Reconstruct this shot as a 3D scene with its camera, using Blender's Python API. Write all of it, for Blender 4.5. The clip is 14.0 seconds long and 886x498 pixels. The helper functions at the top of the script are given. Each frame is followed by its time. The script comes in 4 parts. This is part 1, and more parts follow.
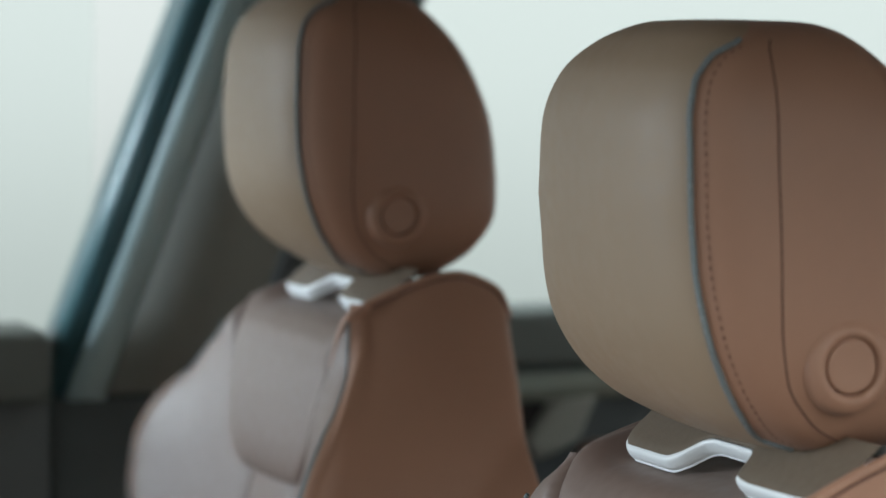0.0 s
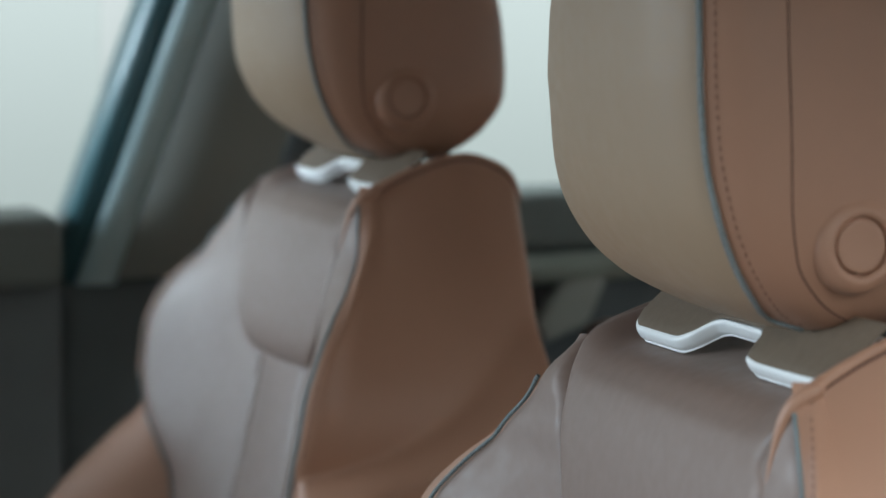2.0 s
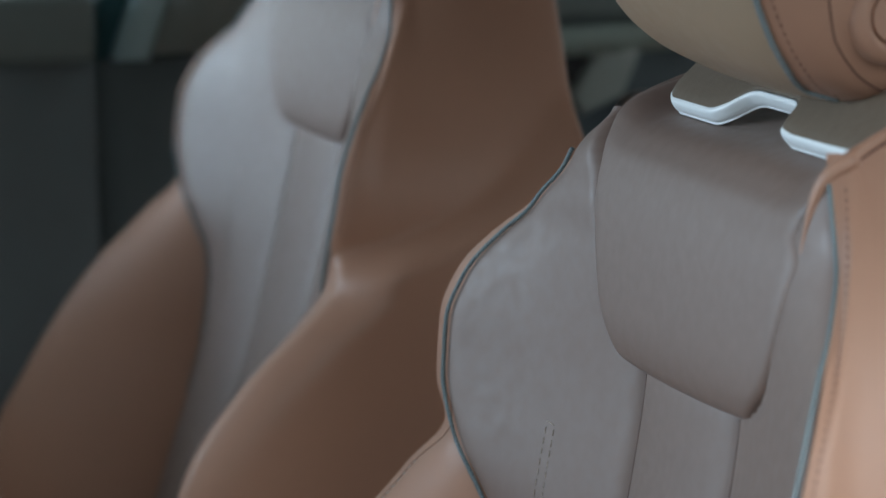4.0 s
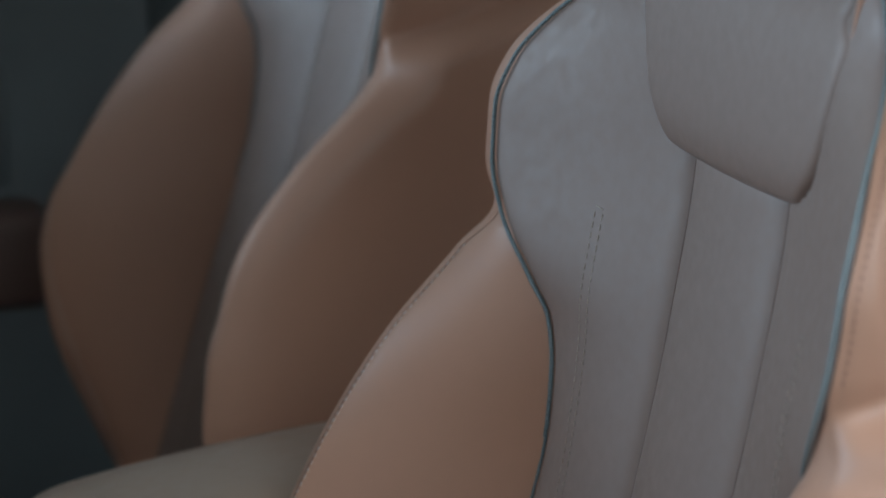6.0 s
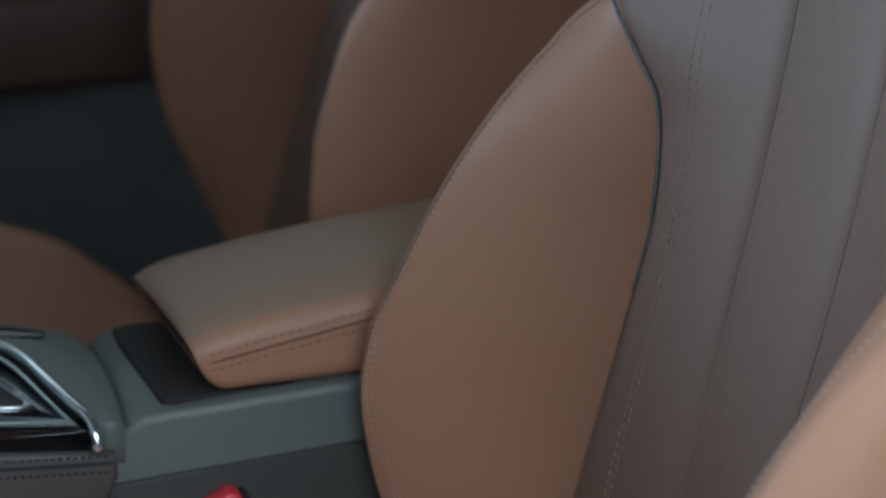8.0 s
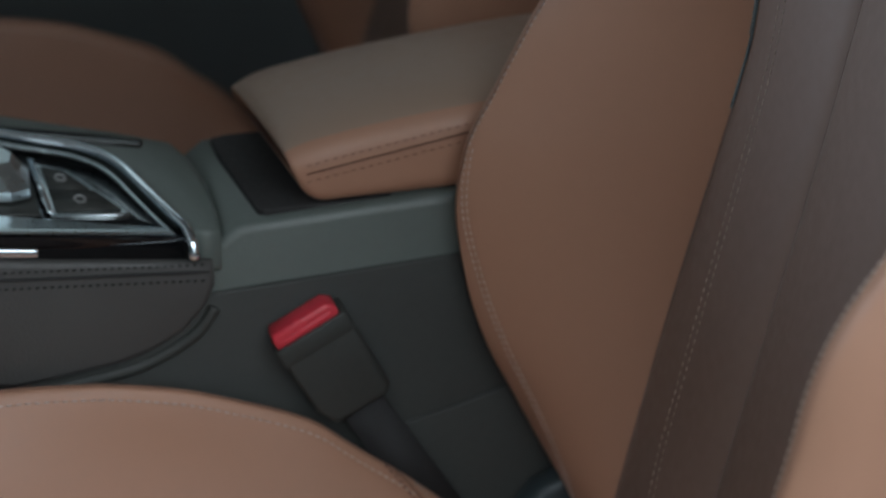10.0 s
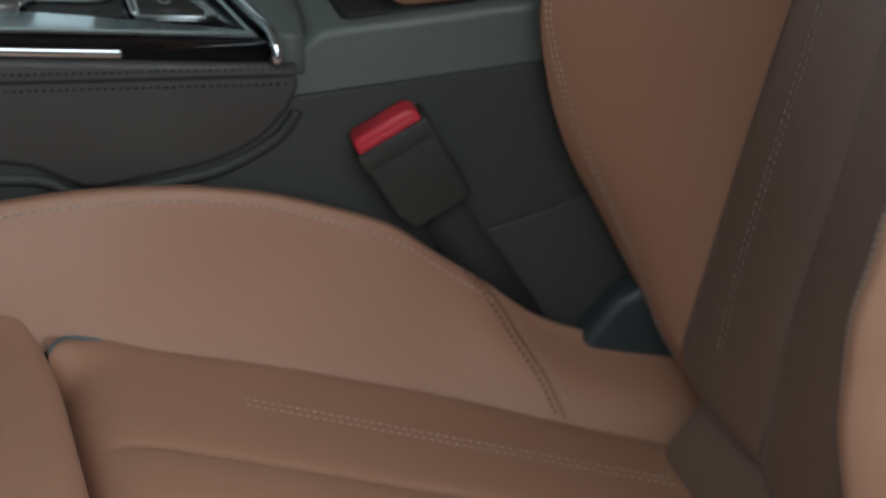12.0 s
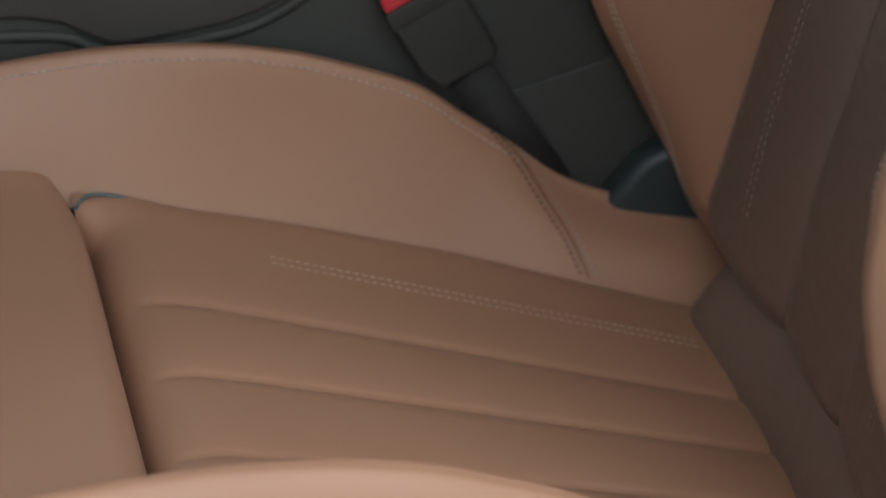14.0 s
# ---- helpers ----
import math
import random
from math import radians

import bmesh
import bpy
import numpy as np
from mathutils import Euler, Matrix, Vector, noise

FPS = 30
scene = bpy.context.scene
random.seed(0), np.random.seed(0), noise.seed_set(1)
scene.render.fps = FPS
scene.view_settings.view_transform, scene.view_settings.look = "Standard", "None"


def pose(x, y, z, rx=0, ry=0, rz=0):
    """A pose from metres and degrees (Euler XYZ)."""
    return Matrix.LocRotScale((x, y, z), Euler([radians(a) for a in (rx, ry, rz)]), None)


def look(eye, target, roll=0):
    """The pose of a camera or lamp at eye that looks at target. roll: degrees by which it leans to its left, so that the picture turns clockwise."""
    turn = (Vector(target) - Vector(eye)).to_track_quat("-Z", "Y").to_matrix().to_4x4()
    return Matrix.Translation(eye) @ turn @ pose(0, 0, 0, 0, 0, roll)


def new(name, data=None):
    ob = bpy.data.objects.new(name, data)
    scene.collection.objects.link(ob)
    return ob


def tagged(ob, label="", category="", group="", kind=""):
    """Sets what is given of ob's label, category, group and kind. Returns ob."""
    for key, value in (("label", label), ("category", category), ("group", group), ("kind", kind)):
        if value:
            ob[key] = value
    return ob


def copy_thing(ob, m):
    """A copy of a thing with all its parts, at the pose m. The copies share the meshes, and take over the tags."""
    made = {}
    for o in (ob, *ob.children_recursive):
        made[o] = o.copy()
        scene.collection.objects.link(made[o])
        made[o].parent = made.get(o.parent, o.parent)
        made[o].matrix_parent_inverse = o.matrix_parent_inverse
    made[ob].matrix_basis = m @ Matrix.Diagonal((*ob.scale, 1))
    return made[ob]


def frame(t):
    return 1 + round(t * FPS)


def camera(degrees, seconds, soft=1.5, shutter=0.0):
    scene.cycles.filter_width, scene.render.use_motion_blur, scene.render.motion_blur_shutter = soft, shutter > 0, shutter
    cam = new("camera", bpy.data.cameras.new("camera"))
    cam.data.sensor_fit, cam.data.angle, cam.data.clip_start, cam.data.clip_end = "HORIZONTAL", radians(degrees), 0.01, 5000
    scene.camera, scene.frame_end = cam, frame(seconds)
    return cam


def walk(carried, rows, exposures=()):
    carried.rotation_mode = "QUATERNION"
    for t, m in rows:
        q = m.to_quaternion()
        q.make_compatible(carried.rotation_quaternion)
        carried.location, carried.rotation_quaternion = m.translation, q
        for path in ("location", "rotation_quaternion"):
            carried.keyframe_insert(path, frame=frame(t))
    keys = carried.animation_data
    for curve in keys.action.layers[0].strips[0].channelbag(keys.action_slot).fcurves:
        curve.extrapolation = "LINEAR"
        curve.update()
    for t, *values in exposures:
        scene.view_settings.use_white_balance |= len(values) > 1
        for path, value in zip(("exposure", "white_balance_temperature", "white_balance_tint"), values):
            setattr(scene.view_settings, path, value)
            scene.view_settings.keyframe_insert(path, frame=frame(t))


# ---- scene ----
# A car cabin seen through the opened front door. x runs to the car's rear, y across the car, z up.
EYE = (0.0, 0.0, 1.35)
PATH = [  # seconds, turn to the rear, tilt, lean
    (0.0, 20.50, -3.44, 0.80), (0.5, 20.51, -3.58, 0.75), (1.0, 20.50, -4.09, 0.65), (1.5, 20.45, -4.90, 0.56),
    (2.0, 20.32, -5.99, 0.42), (2.5, 20.20, -7.18, 0.27), (3.0, 20.00, -8.40, 0.13), (3.2, 19.92, -8.88, 0.07),
    (5.3, 19.07, -13.99, -0.19), (5.5, 18.97, -14.40, -0.21), (6.0, 18.48, -15.55, -0.26), (6.5, 17.94, -16.76, -0.29),
    (7.0, 17.28, -18.01, -0.32), (7.5, 16.66, -19.14, -0.34), (8.0, 16.02, -20.34, -0.35), (8.2, 15.77, -20.80, -0.34),
    (10.3, 13.38, -24.95, -0.28), (10.5, 13.13, -25.37, -0.26), (11.0, 12.57, -26.48, -0.21), (11.5, 12.13, -27.50, -0.18),
    (12.0, 11.76, -28.52, -0.15), (12.5, 11.49, -29.43, -0.13), (13.0, 11.31, -30.37, -0.09), (13.5, 11.18, -31.18, -0.04),
    (14.0, 11.11, -31.55, 0.0),
]
cam = camera(19.0, 14.0)
cam.data.dof.use_dof, cam.data.dof.focus_distance, cam.data.dof.aperture_fstop = True, 1.54, 6.0
walk(cam, [(t, pose(*EYE, 90 + tilt, 0, -turn) @ pose(0, 0, 0, 0, 0, lean)) for t, turn, tilt, lean in PATH],
     exposures=[(0.0, 0.46, 6450, 8), (3.2, 0.40, 5980, 5), (5.3, 0.22, 5600, 3), (8.2, -0.07, 5700, 6), (11.0, -0.30, 6100, 9), (14.0, -0.20, 6350, 8)])

# ---- light ----
world = bpy.data.worlds.new("sky")
scene.world = world
world.use_nodes = True
wn, wl = world.node_tree.nodes, world.node_tree.links
sky = wn.new("ShaderNodeTexSky")
sky.sky_type, sky.sun_disc = "NISHITA", False
sky.sun_elevation, sky.sun_rotation = radians(10), radians(284)
sky.air_density, sky.dust_density = 1.0, 4.0
cloud = wn.new("ShaderNodeMix")
cloud.data_type = "RGBA"
cloud.inputs[0].default_value = 0.97
wl.new(sky.outputs[0], cloud.inputs[6])
# overcast: three times brighter overhead than at the horizon, and a broad bright part where the sun stands behind the cloud, high over the open side and the rear
wco, wdot, wclip, wpow, wramp = (wn.new("ShaderNode" + k) for k in ("TexCoord", "VectorMath", "Math", "Math", "Mix"))
wdot.operation, wdot.inputs[1].default_value = "DOT_PRODUCT", (0.25, -0.42, 0.87)
wclip.operation, wclip.inputs[1].default_value = "MAXIMUM", 0.0
wpow.operation, wpow.inputs[1].default_value = "POWER", 3.4
wl.new(wco.outputs["Generated"], wdot.inputs[0])
wl.new(wdot.outputs["Value"], wclip.inputs[0])
wl.new(wclip.outputs[0], wpow.inputs[0])
wramp.data_type = "RGBA"
wramp.inputs[7].default_value = (68.0, 70.6, 70.3, 1)
wup, wbase = wn.new("ShaderNodeSeparateXYZ"), wn.new("ShaderNodeMix")
wbase.data_type = "RGBA"
wbase.inputs[6].default_value, wbase.inputs[7].default_value = (2.5, 2.70, 2.62, 1), (9.6, 10.35, 10.2, 1)
wl.new(wco.outputs["Generated"], wup.inputs[0])
wl.new(wup.outputs[2], wbase.inputs[0])
wl.new(wbase.outputs[2], wramp.inputs[6])
wl.new(wpow.outputs[0], wramp.inputs[0])
wl.new(wramp.outputs[2], cloud.inputs[7])
wl.new(cloud.outputs[2], wn["Background"].inputs[0])
wn["Background"].inputs[1].default_value = 0.1
sun = new("sun", bpy.data.lights.new("sun", "SUN"))
sun.data.energy, sun.data.angle, sun.data.color = 3.0, radians(38), (0.80, 0.95, 1.08)
sun.matrix_world = look((-4.0, 1.6, 0.65), (0.0, 0.0, 0.0))


# ---- materials ----
def shader(name, colour, rough=0.5, metal=0.0, vary=0.12, scale=6.0, grain=0.0, grain_scale=900.0, spec=0.5, sheen=0.0, coat=0.0, ior=1.5):
    """A surface with slow colour drift, a finer mottle, uneven gloss and a grain."""
    m = bpy.data.materials.new(name)
    m.use_nodes = True
    n, l = m.node_tree.nodes, m.node_tree.links
    b = n["Principled BSDF"]
    b.inputs["Metallic"].default_value = metal
    b.inputs["Specular IOR Level"].default_value = spec
    b.inputs["Sheen Weight"].default_value = sheen
    b.inputs["IOR"].default_value = ior
    b.inputs["Sheen Roughness"].default_value = 0.3
    b.inputs["Sheen Tint"].default_value = (0.85, 0.95, 1.0, 1)
    b.inputs["Coat Weight"].default_value = coat
    b.inputs["Coat Roughness"].default_value = 0.08
    co = n.new("ShaderNodeTexCoord")
    big, fine = n.new("ShaderNodeTexNoise"), n.new("ShaderNodeTexNoise")
    big.inputs["Scale"].default_value, big.inputs["Detail"].default_value = scale, 3
    fine.inputs["Scale"].default_value, fine.inputs["Detail"].default_value = scale * 22, 4
    for k in (big, fine):
        l.new(co.outputs["Object"], k.inputs["Vector"])
    add = n.new("ShaderNodeMath")
    add.operation, add.inputs[1].default_value = "MULTIPLY_ADD", 0.35
    l.new(fine.outputs["Fac"], add.inputs[0])
    l.new(big.outputs["Fac"], add.inputs[2])
    ramp = n.new("ShaderNodeValToRGB")
    ramp.color_ramp.elements[0].position, ramp.color_ramp.elements[1].position = 0.35, 0.95
    lo = [c * (1 - vary) * (1 if i == 0 else 1 - vary * 0.25) for i, c in enumerate(colour)]
    hi = [min(1, c * (1 + vary * 0.7)) for c in colour]
    ramp.color_ramp.elements[0].color, ramp.color_ramp.elements[1].color = (*lo, 1), (*hi, 1)
    l.new(add.outputs[0], ramp.inputs["Fac"])
    l.new(ramp.outputs["Color"], b.inputs["Base Color"])
    gl = n.new("ShaderNodeMapRange")
    gl.inputs["From Min"].default_value, gl.inputs["From Max"].default_value = 0.3, 0.7
    gl.inputs["To Min"].default_value, gl.inputs["To Max"].default_value = max(0.02, rough * 0.88), min(1, rough * 1.12)
    l.new(fine.outputs["Fac"], gl.inputs["Value"])
    l.new(gl.outputs["Result"], b.inputs["Roughness"])
    if grain:
        vo = n.new("ShaderNodeTexVoronoi")
        vo.inputs["Scale"].default_value = grain_scale
        l.new(co.outputs["Object"], vo.inputs["Vector"])
        slow = n.new("ShaderNodeMath")
        slow.operation, slow.inputs[1].default_value = "MULTIPLY_ADD", 0.6
        l.new(fine.outputs["Fac"], slow.inputs[0])
        l.new(vo.outputs["Distance"], slow.inputs[2])
        bu = n.new("ShaderNodeBump")
        bu.inputs["Strength"].default_value, bu.inputs["Distance"].default_value = grain, 0.0006
        l.new(slow.outputs[0], bu.inputs["Height"])
        l.new(bu.outputs["Normal"], b.inputs["Normal"])
    return m


TAN = shader("tan_leather", (0.366, 0.197, 0.128), 0.50, vary=0.07, scale=5, grain=0.10, spec=0.5, ior=1.5, sheen=0.05)
BROWN = shader("dark_brown_leather", (0.10, 0.06, 0.048), 0.5, vary=0.1, scale=5, grain=0.15)
# the same tan leather, darkened and greyed to carry the windscreen's reflection
GREYED_TAN = shader("tan_leather_greyed_by_sheen", (0.176, 0.114, 0.088), 0.60, vary=0.05, scale=5, grain=0.025, spec=0.5, ior=1.75, sheen=0.06)
COVER = shader("brown_plastic_cover", (0.150, 0.112, 0.078), 0.6, vary=0.05, scale=8, grain=0.2)
# tan leather of the headrest front, its greyer tone paints the reflected windows
HEAD_SHEEN = shader("taupe_leather", (0.345, 0.247, 0.164), 0.54, vary=0.07, scale=5, grain=0.08, spec=0.5, ior=1.52)
# tan leather of the armrest top, with the far window's reflection in its colour
CROWN_SHEEN = shader("tan_leather_sky_sheen", (0.285, 0.200, 0.148), 0.52, vary=0.07, scale=5, grain=0.08, spec=0.5, ior=1.6)
THREAD_LIGHT = shader("pale_thread", (0.36, 0.295, 0.245), 0.7, scale=60)
THREAD_PALE = shader("cream_thread", (0.55, 0.46, 0.395), 0.7, scale=60)
THREAD_ROSE = shader("rose_brown_thread", (0.15, 0.075, 0.06), 0.7, scale=60)
THREAD_DARK = shader("brown_thread", (0.13, 0.06, 0.045), 0.7, scale=60)
THREAD_GREY = shader("grey_thread", (0.016, 0.016, 0.016), 0.7, scale=60)
SEAM = shader("seam_crease", (0.11, 0.052, 0.037), 0.8, scale=40)
SOFT_SEAM = shader("soft_brown_seam", (0.21, 0.15, 0.128), 0.8, scale=40)
CORD_LIGHT = shader("blue_grey_cord", (0.27, 0.305, 0.31), 0.6, vary=0.1, scale=30)
CORD_DARK = shader("dark_cord", (0.085, 0.10, 0.105), 0.7, vary=0.1, scale=30)
CORD_DIM = shader("green_grey_cord", (0.20, 0.25, 0.26), 0.6, vary=0.1, scale=30)
CORD_BLACK = shader("black_green_cord", (0.025, 0.034, 0.037), 0.7, vary=0.1, scale=30)
SHELL = shader("charcoal_plastic", (0.033, 0.036, 0.033), 0.6, vary=0.15, scale=9, grain=0.35, grain_scale=700)
SOFT = shader("soft_grey_plastic", (0.108, 0.128, 0.117), 0.38, vary=0.12, scale=8, grain=0.3, grain_scale=800)
PAD = shader("dark_grey_leatherette", (0.060, 0.059, 0.057), 0.5, vary=0.12, scale=8, grain=0.4, grain_scale=600)
DOOR = shader("dark_door_plastic", (0.095, 0.108, 0.108), 0.6, vary=0.2, scale=7, grain=0.3, grain_scale=500)
SILL_DARK = shader("dark_grey_green_trim", (0.12, 0.14, 0.128), 0.6, vary=0.12, scale=7, grain=0.3, grain_scale=500)
SILL = shader("grey_green_trim", (0.27, 0.30, 0.255), 0.6, vary=0.12, scale=7, grain=0.3, grain_scale=500)
GLOSS = shader("piano_black", (0.006, 0.006, 0.007), 0.06, vary=0.1, scale=4, coat=0.5)
CHROME = shader("chrome", (0.80, 0.89, 0.95), 0.14, 1.0, vary=0.03, scale=10)
SATIN = shader("satin_aluminium", (0.68, 0.78, 0.81), 0.3, 1.0, vary=0.05, scale=20)
PLATE = shader("polished_plate", (0.82, 0.83, 0.83), 0.5, 0.1, vary=0.03, scale=1.5)
RECLINER = shader("dark_teal_plastic", (0.030, 0.042, 0.047), 0.4, vary=0.12, scale=9, grain=0.15, grain_scale=700)
RED = shader("red_plastic", (0.58, 0.04, 0.06), 0.36, vary=0.06, scale=20, grain=0.1)
WEB = shader("black_webbing", (0.02, 0.02, 0.021), 0.75, vary=0.2, scale=30, grain=0.5, grain_scale=1500)
FABRIC = shader("grey_pillar_fabric", (0.24, 0.25, 0.225), 0.85, vary=0.1, scale=9, grain=0.4, grain_scale=1200)
HEADLINER = shader("pale_headliner", (0.62, 0.62, 0.59), 0.9, vary=0.06, scale=9, grain=0.4, grain_scale=1200)
CARPET = shader("black_carpet", (0.028, 0.029, 0.030), 0.95, vary=0.3, scale=20, grain=0.8, grain_scale=900)
PAINT = shader("blue_green_paint", (0.05, 0.12, 0.135), 0.35, vary=0.06, scale=3, coat=0.2)
EDGE = shader("pale_blue_green_reflection", (0.42, 0.55, 0.56), 0.35, vary=0.08, scale=6)
RUBBER = shader("black_rubber", (0.026, 0.025, 0.025), 0.7, vary=0.2, scale=12, spec=0.3)
ASPHALT = shader("asphalt", (0.05, 0.05, 0.05), 0.9, vary=0.3, scale=1.5, grain=0.6, grain_scale=120)
MARK = shader("pale_print", (0.30, 0.31, 0.31), 0.5, scale=40)
GLASS = bpy.data.materials.new("window_glass")
GLASS.use_nodes = True
_g = GLASS.node_tree.nodes["Principled BSDF"]
_g.inputs["Base Color"].default_value, _g.inputs["Roughness"].default_value = (0.94, 0.98, 0.97, 1), 0.0
_g.inputs["Transmission Weight"].default_value, _g.inputs["IOR"].default_value = 1.0, 1.01


BLUE_GREY, GREEN_GREY = (CORD_LIGHT, CORD_DARK), (CORD_DIM, CORD_BLACK)


# ---- building helpers ----
ORIGIN = [0.0, 0.0, 0.0]


def part(name, mesh, material, parent=None, label="", kind=""):
    """One mesh object from vertices and faces (or a bmesh), under its thing."""
    me = bpy.data.meshes.new(name)
    if isinstance(mesh, tuple):
        me.from_pydata([Vector(v) - Vector(ORIGIN) for v in mesh[0]], [], mesh[1])
    else:
        bmesh.ops.translate(mesh, verts=mesh.verts, vec=-Vector(ORIGIN))
        mesh.to_mesh(me)
        mesh.free()
    me.polygons.foreach_set("use_smooth", [True] * len(me.polygons))
    me.materials.append(material)
    ob = new(name, me)
    ob.parent = parent
    return tagged(ob, label, kind=kind)


def empty(name, at, label, category, group="", kind=""):
    ob = new(name)
    ob.empty_display_size = 0.05
    ob.location = at
    ORIGIN[:] = at
    return tagged(ob, label, category, group, kind)


def knots(*pairs):
    """A smooth curve through (a, b) pairs, monotone between them."""
    xs, ys = [p[0] for p in pairs], [p[1] for p in pairs]
    d = [(ys[i + 1] - ys[i]) / (xs[i + 1] - xs[i]) for i in range(len(xs) - 1)]
    m = [d[0]] + [0 if d[i - 1] * d[i] <= 0 else 2 * d[i - 1] * d[i] / (d[i - 1] + d[i]) for i in range(1, len(d))] + [d[-1]]

    def f(a):
        if a <= xs[0]:
            return ys[0] + m[0] * (a - xs[0])
        if a >= xs[-1]:
            return ys[-1] + m[-1] * (a - xs[-1])
        i = max(k for k in range(len(xs) - 1) if xs[k] <= a)
        h = xs[i + 1] - xs[i]
        t = (a - xs[i]) / h
        return ((1 + 2 * t) * (1 - t) ** 2 * ys[i] + t * (1 - t) ** 2 * h * m[i]
                + t * t * (3 - 2 * t) * ys[i + 1] + t * t * (t - 1) * h * m[i + 1])
    return f


def sheet(f, nu, nv):
    """A grid of points f(s, t), s and t from 0 to 1."""
    vs = [f(i / nu, j / nv) for j in range(nv + 1) for i in range(nu + 1)]
    w = nu + 1
    fs = [(j * w + i, j * w + i + 1, (j + 1) * w + i + 1, (j + 1) * w + i) for j in range(nv) for i in range(nu)]
    return vs, fs


def spline(pts, t):
    """A point on a Catmull-Rom curve through pts."""
    n = len(pts) - 1
    k = min(int(t * n), n - 1)
    f = t * n - k
    p = [Vector(pts[min(max(k + o, 0), n)]) for o in (-1, 0, 1, 2)]
    return 0.5 * ((2 * p[1]) + (p[2] - p[0]) * f + (2 * p[0] - 5 * p[1] + 4 * p[2] - p[3]) * f * f + (3 * p[1] - p[0] - 3 * p[2] + p[3]) * f ** 3)


def tube(pts, r, sides=8, flat=1.0, up=(0, 0, 1)):
    """A round or flattened bar along pts, closed at its ends; r is one radius or one for each point."""
    pts = [Vector(p) for p in pts]
    vs, fs = [], []
    for i, p in enumerate(pts):
        d = (pts[min(i + 1, len(pts) - 1)] - pts[max(i - 1, 0)]).normalized()
        a = d.cross(Vector(up))
        a = a.normalized() if a.length > 1e-4 else Vector((0, 1, 0))
        b = d.cross(a)
        k = (r[i] if isinstance(r, list) else r) * (0.55 if i in (0, len(pts) - 1) else 1)
        for s in range(sides):
            g = math.tau * s / sides
            vs.append(p + a * (k * math.cos(g)) + b * (k * flat * math.sin(g)))
    for i in range(len(pts) - 1):
        for s in range(sides):
            o, q = i * sides, (s + 1) % sides
            fs.append((o + s, o + q, o + sides + q, o + sides + s))
    fs += [tuple(range(sides))[::-1], tuple(range(len(vs) - sides, len(vs)))]
    return vs, fs


def along(pts, step):
    """Points at even steps along pts."""
    pts = [Vector(p) for p in pts]
    out, left = [pts[0]], step
    for a, b in zip(pts, pts[1:]):
        length, done = (b - a).length, 0.0
        while length - done >= left:
            done += left
            out.append(a.lerp(b, done / length))
            left = step
        left -= length - done
    return out


def cord(pts, r, colours, parent, label, pitch=0.0017):
    """Piping of two twisted strands, one light and one dark."""
    path, sides = along(pts, 0.0004), 8
    ob = part("piping", tube(path, r, sides), colours[0], parent, label)
    ob.data.materials.append(colours[1])
    which = [int((i * 0.0004 / pitch + k / sides) % 1 > 0.55) for i in range(len(path) - 1) for k in range(sides)]
    ob.data.polygons.foreach_set("material_index", which + [0, 0])
    return ob


def stitches(pts, pitch=0.0062, dash=0.0042, r=0.0007):
    """Threads of a seam, dash by dash, along pts."""
    pts = [Vector(p) for p in pts]
    cum = [0.0]
    for a, b in zip(pts, pts[1:]):
        cum.append(cum[-1] + (b - a).length)

    def at(s):
        i = max(k for k in range(len(cum) - 1) if cum[k] <= s)
        return pts[i].lerp(pts[i + 1], (s - cum[i]) / max(1e-9, cum[i + 1] - cum[i]))
    vs, fs, s = [], [], 0.001
    while s + dash < cum[-1]:
        v, f = tube([at(s), at(s + dash / 2), at(s + dash)], r, 5)
        fs += [tuple(i + len(vs) for i in q) for q in f]
        vs += v
        s += pitch
    return vs, fs


def box(x0, x1, y0, y1, z0, z1, r=0.004, seg=2):
    """A block with rounded edges."""
    bm = bmesh.new()
    bmesh.ops.create_cube(bm, size=1)
    for v in bm.verts:
        v.co = Vector(((x0 + x1) / 2 + v.co.x * (x1 - x0), (y0 + y1) / 2 + v.co.y * (y1 - y0), (z0 + z1) / 2 + v.co.z * (z1 - z0)))
    if r:
        bmesh.ops.bevel(bm, geom=list(bm.edges), offset=r, segments=seg, affect="EDGES", profile=0.5)
    return bm


def slab(outline, axis, a, b, r=0.0, seg=2):
    """A plate of that outline, from a to b along axis (0 x, 1 y, 2 z)."""
    bm = bmesh.new()
    put = lambda p, c: (c, *p) if axis == 0 else (p[0], c, p[1]) if axis == 1 else (*p, c)
    lo, hi = [bm.verts.new(put(p, a)) for p in outline], [bm.verts.new(put(p, b)) for p in outline]
    n = len(outline)
    bm.faces.new(lo), bm.faces.new(hi[::-1])
    for i in range(n):
        bm.faces.new((lo[i], hi[i], hi[(i + 1) % n], lo[(i + 1) % n]))
    bmesh.ops.recalc_face_normals(bm, faces=bm.faces)
    if r:
        rim = [e for e in bm.edges if len({f for f in e.link_faces if len(f.verts) > 4}) == 1]
        bmesh.ops.bevel(bm, geom=rim, offset=r, segments=seg, affect="EDGES", profile=0.5)
    return bm


def flat_shade(ob):
    ob.data.polygons.foreach_set("use_smooth", [False] * len(ob.data.polygons))
    return ob


def soft(a, lo, hi):
    a = min(1, max(0, (a - lo) / (hi - lo)))
    return a * a * (3 - 2 * a)


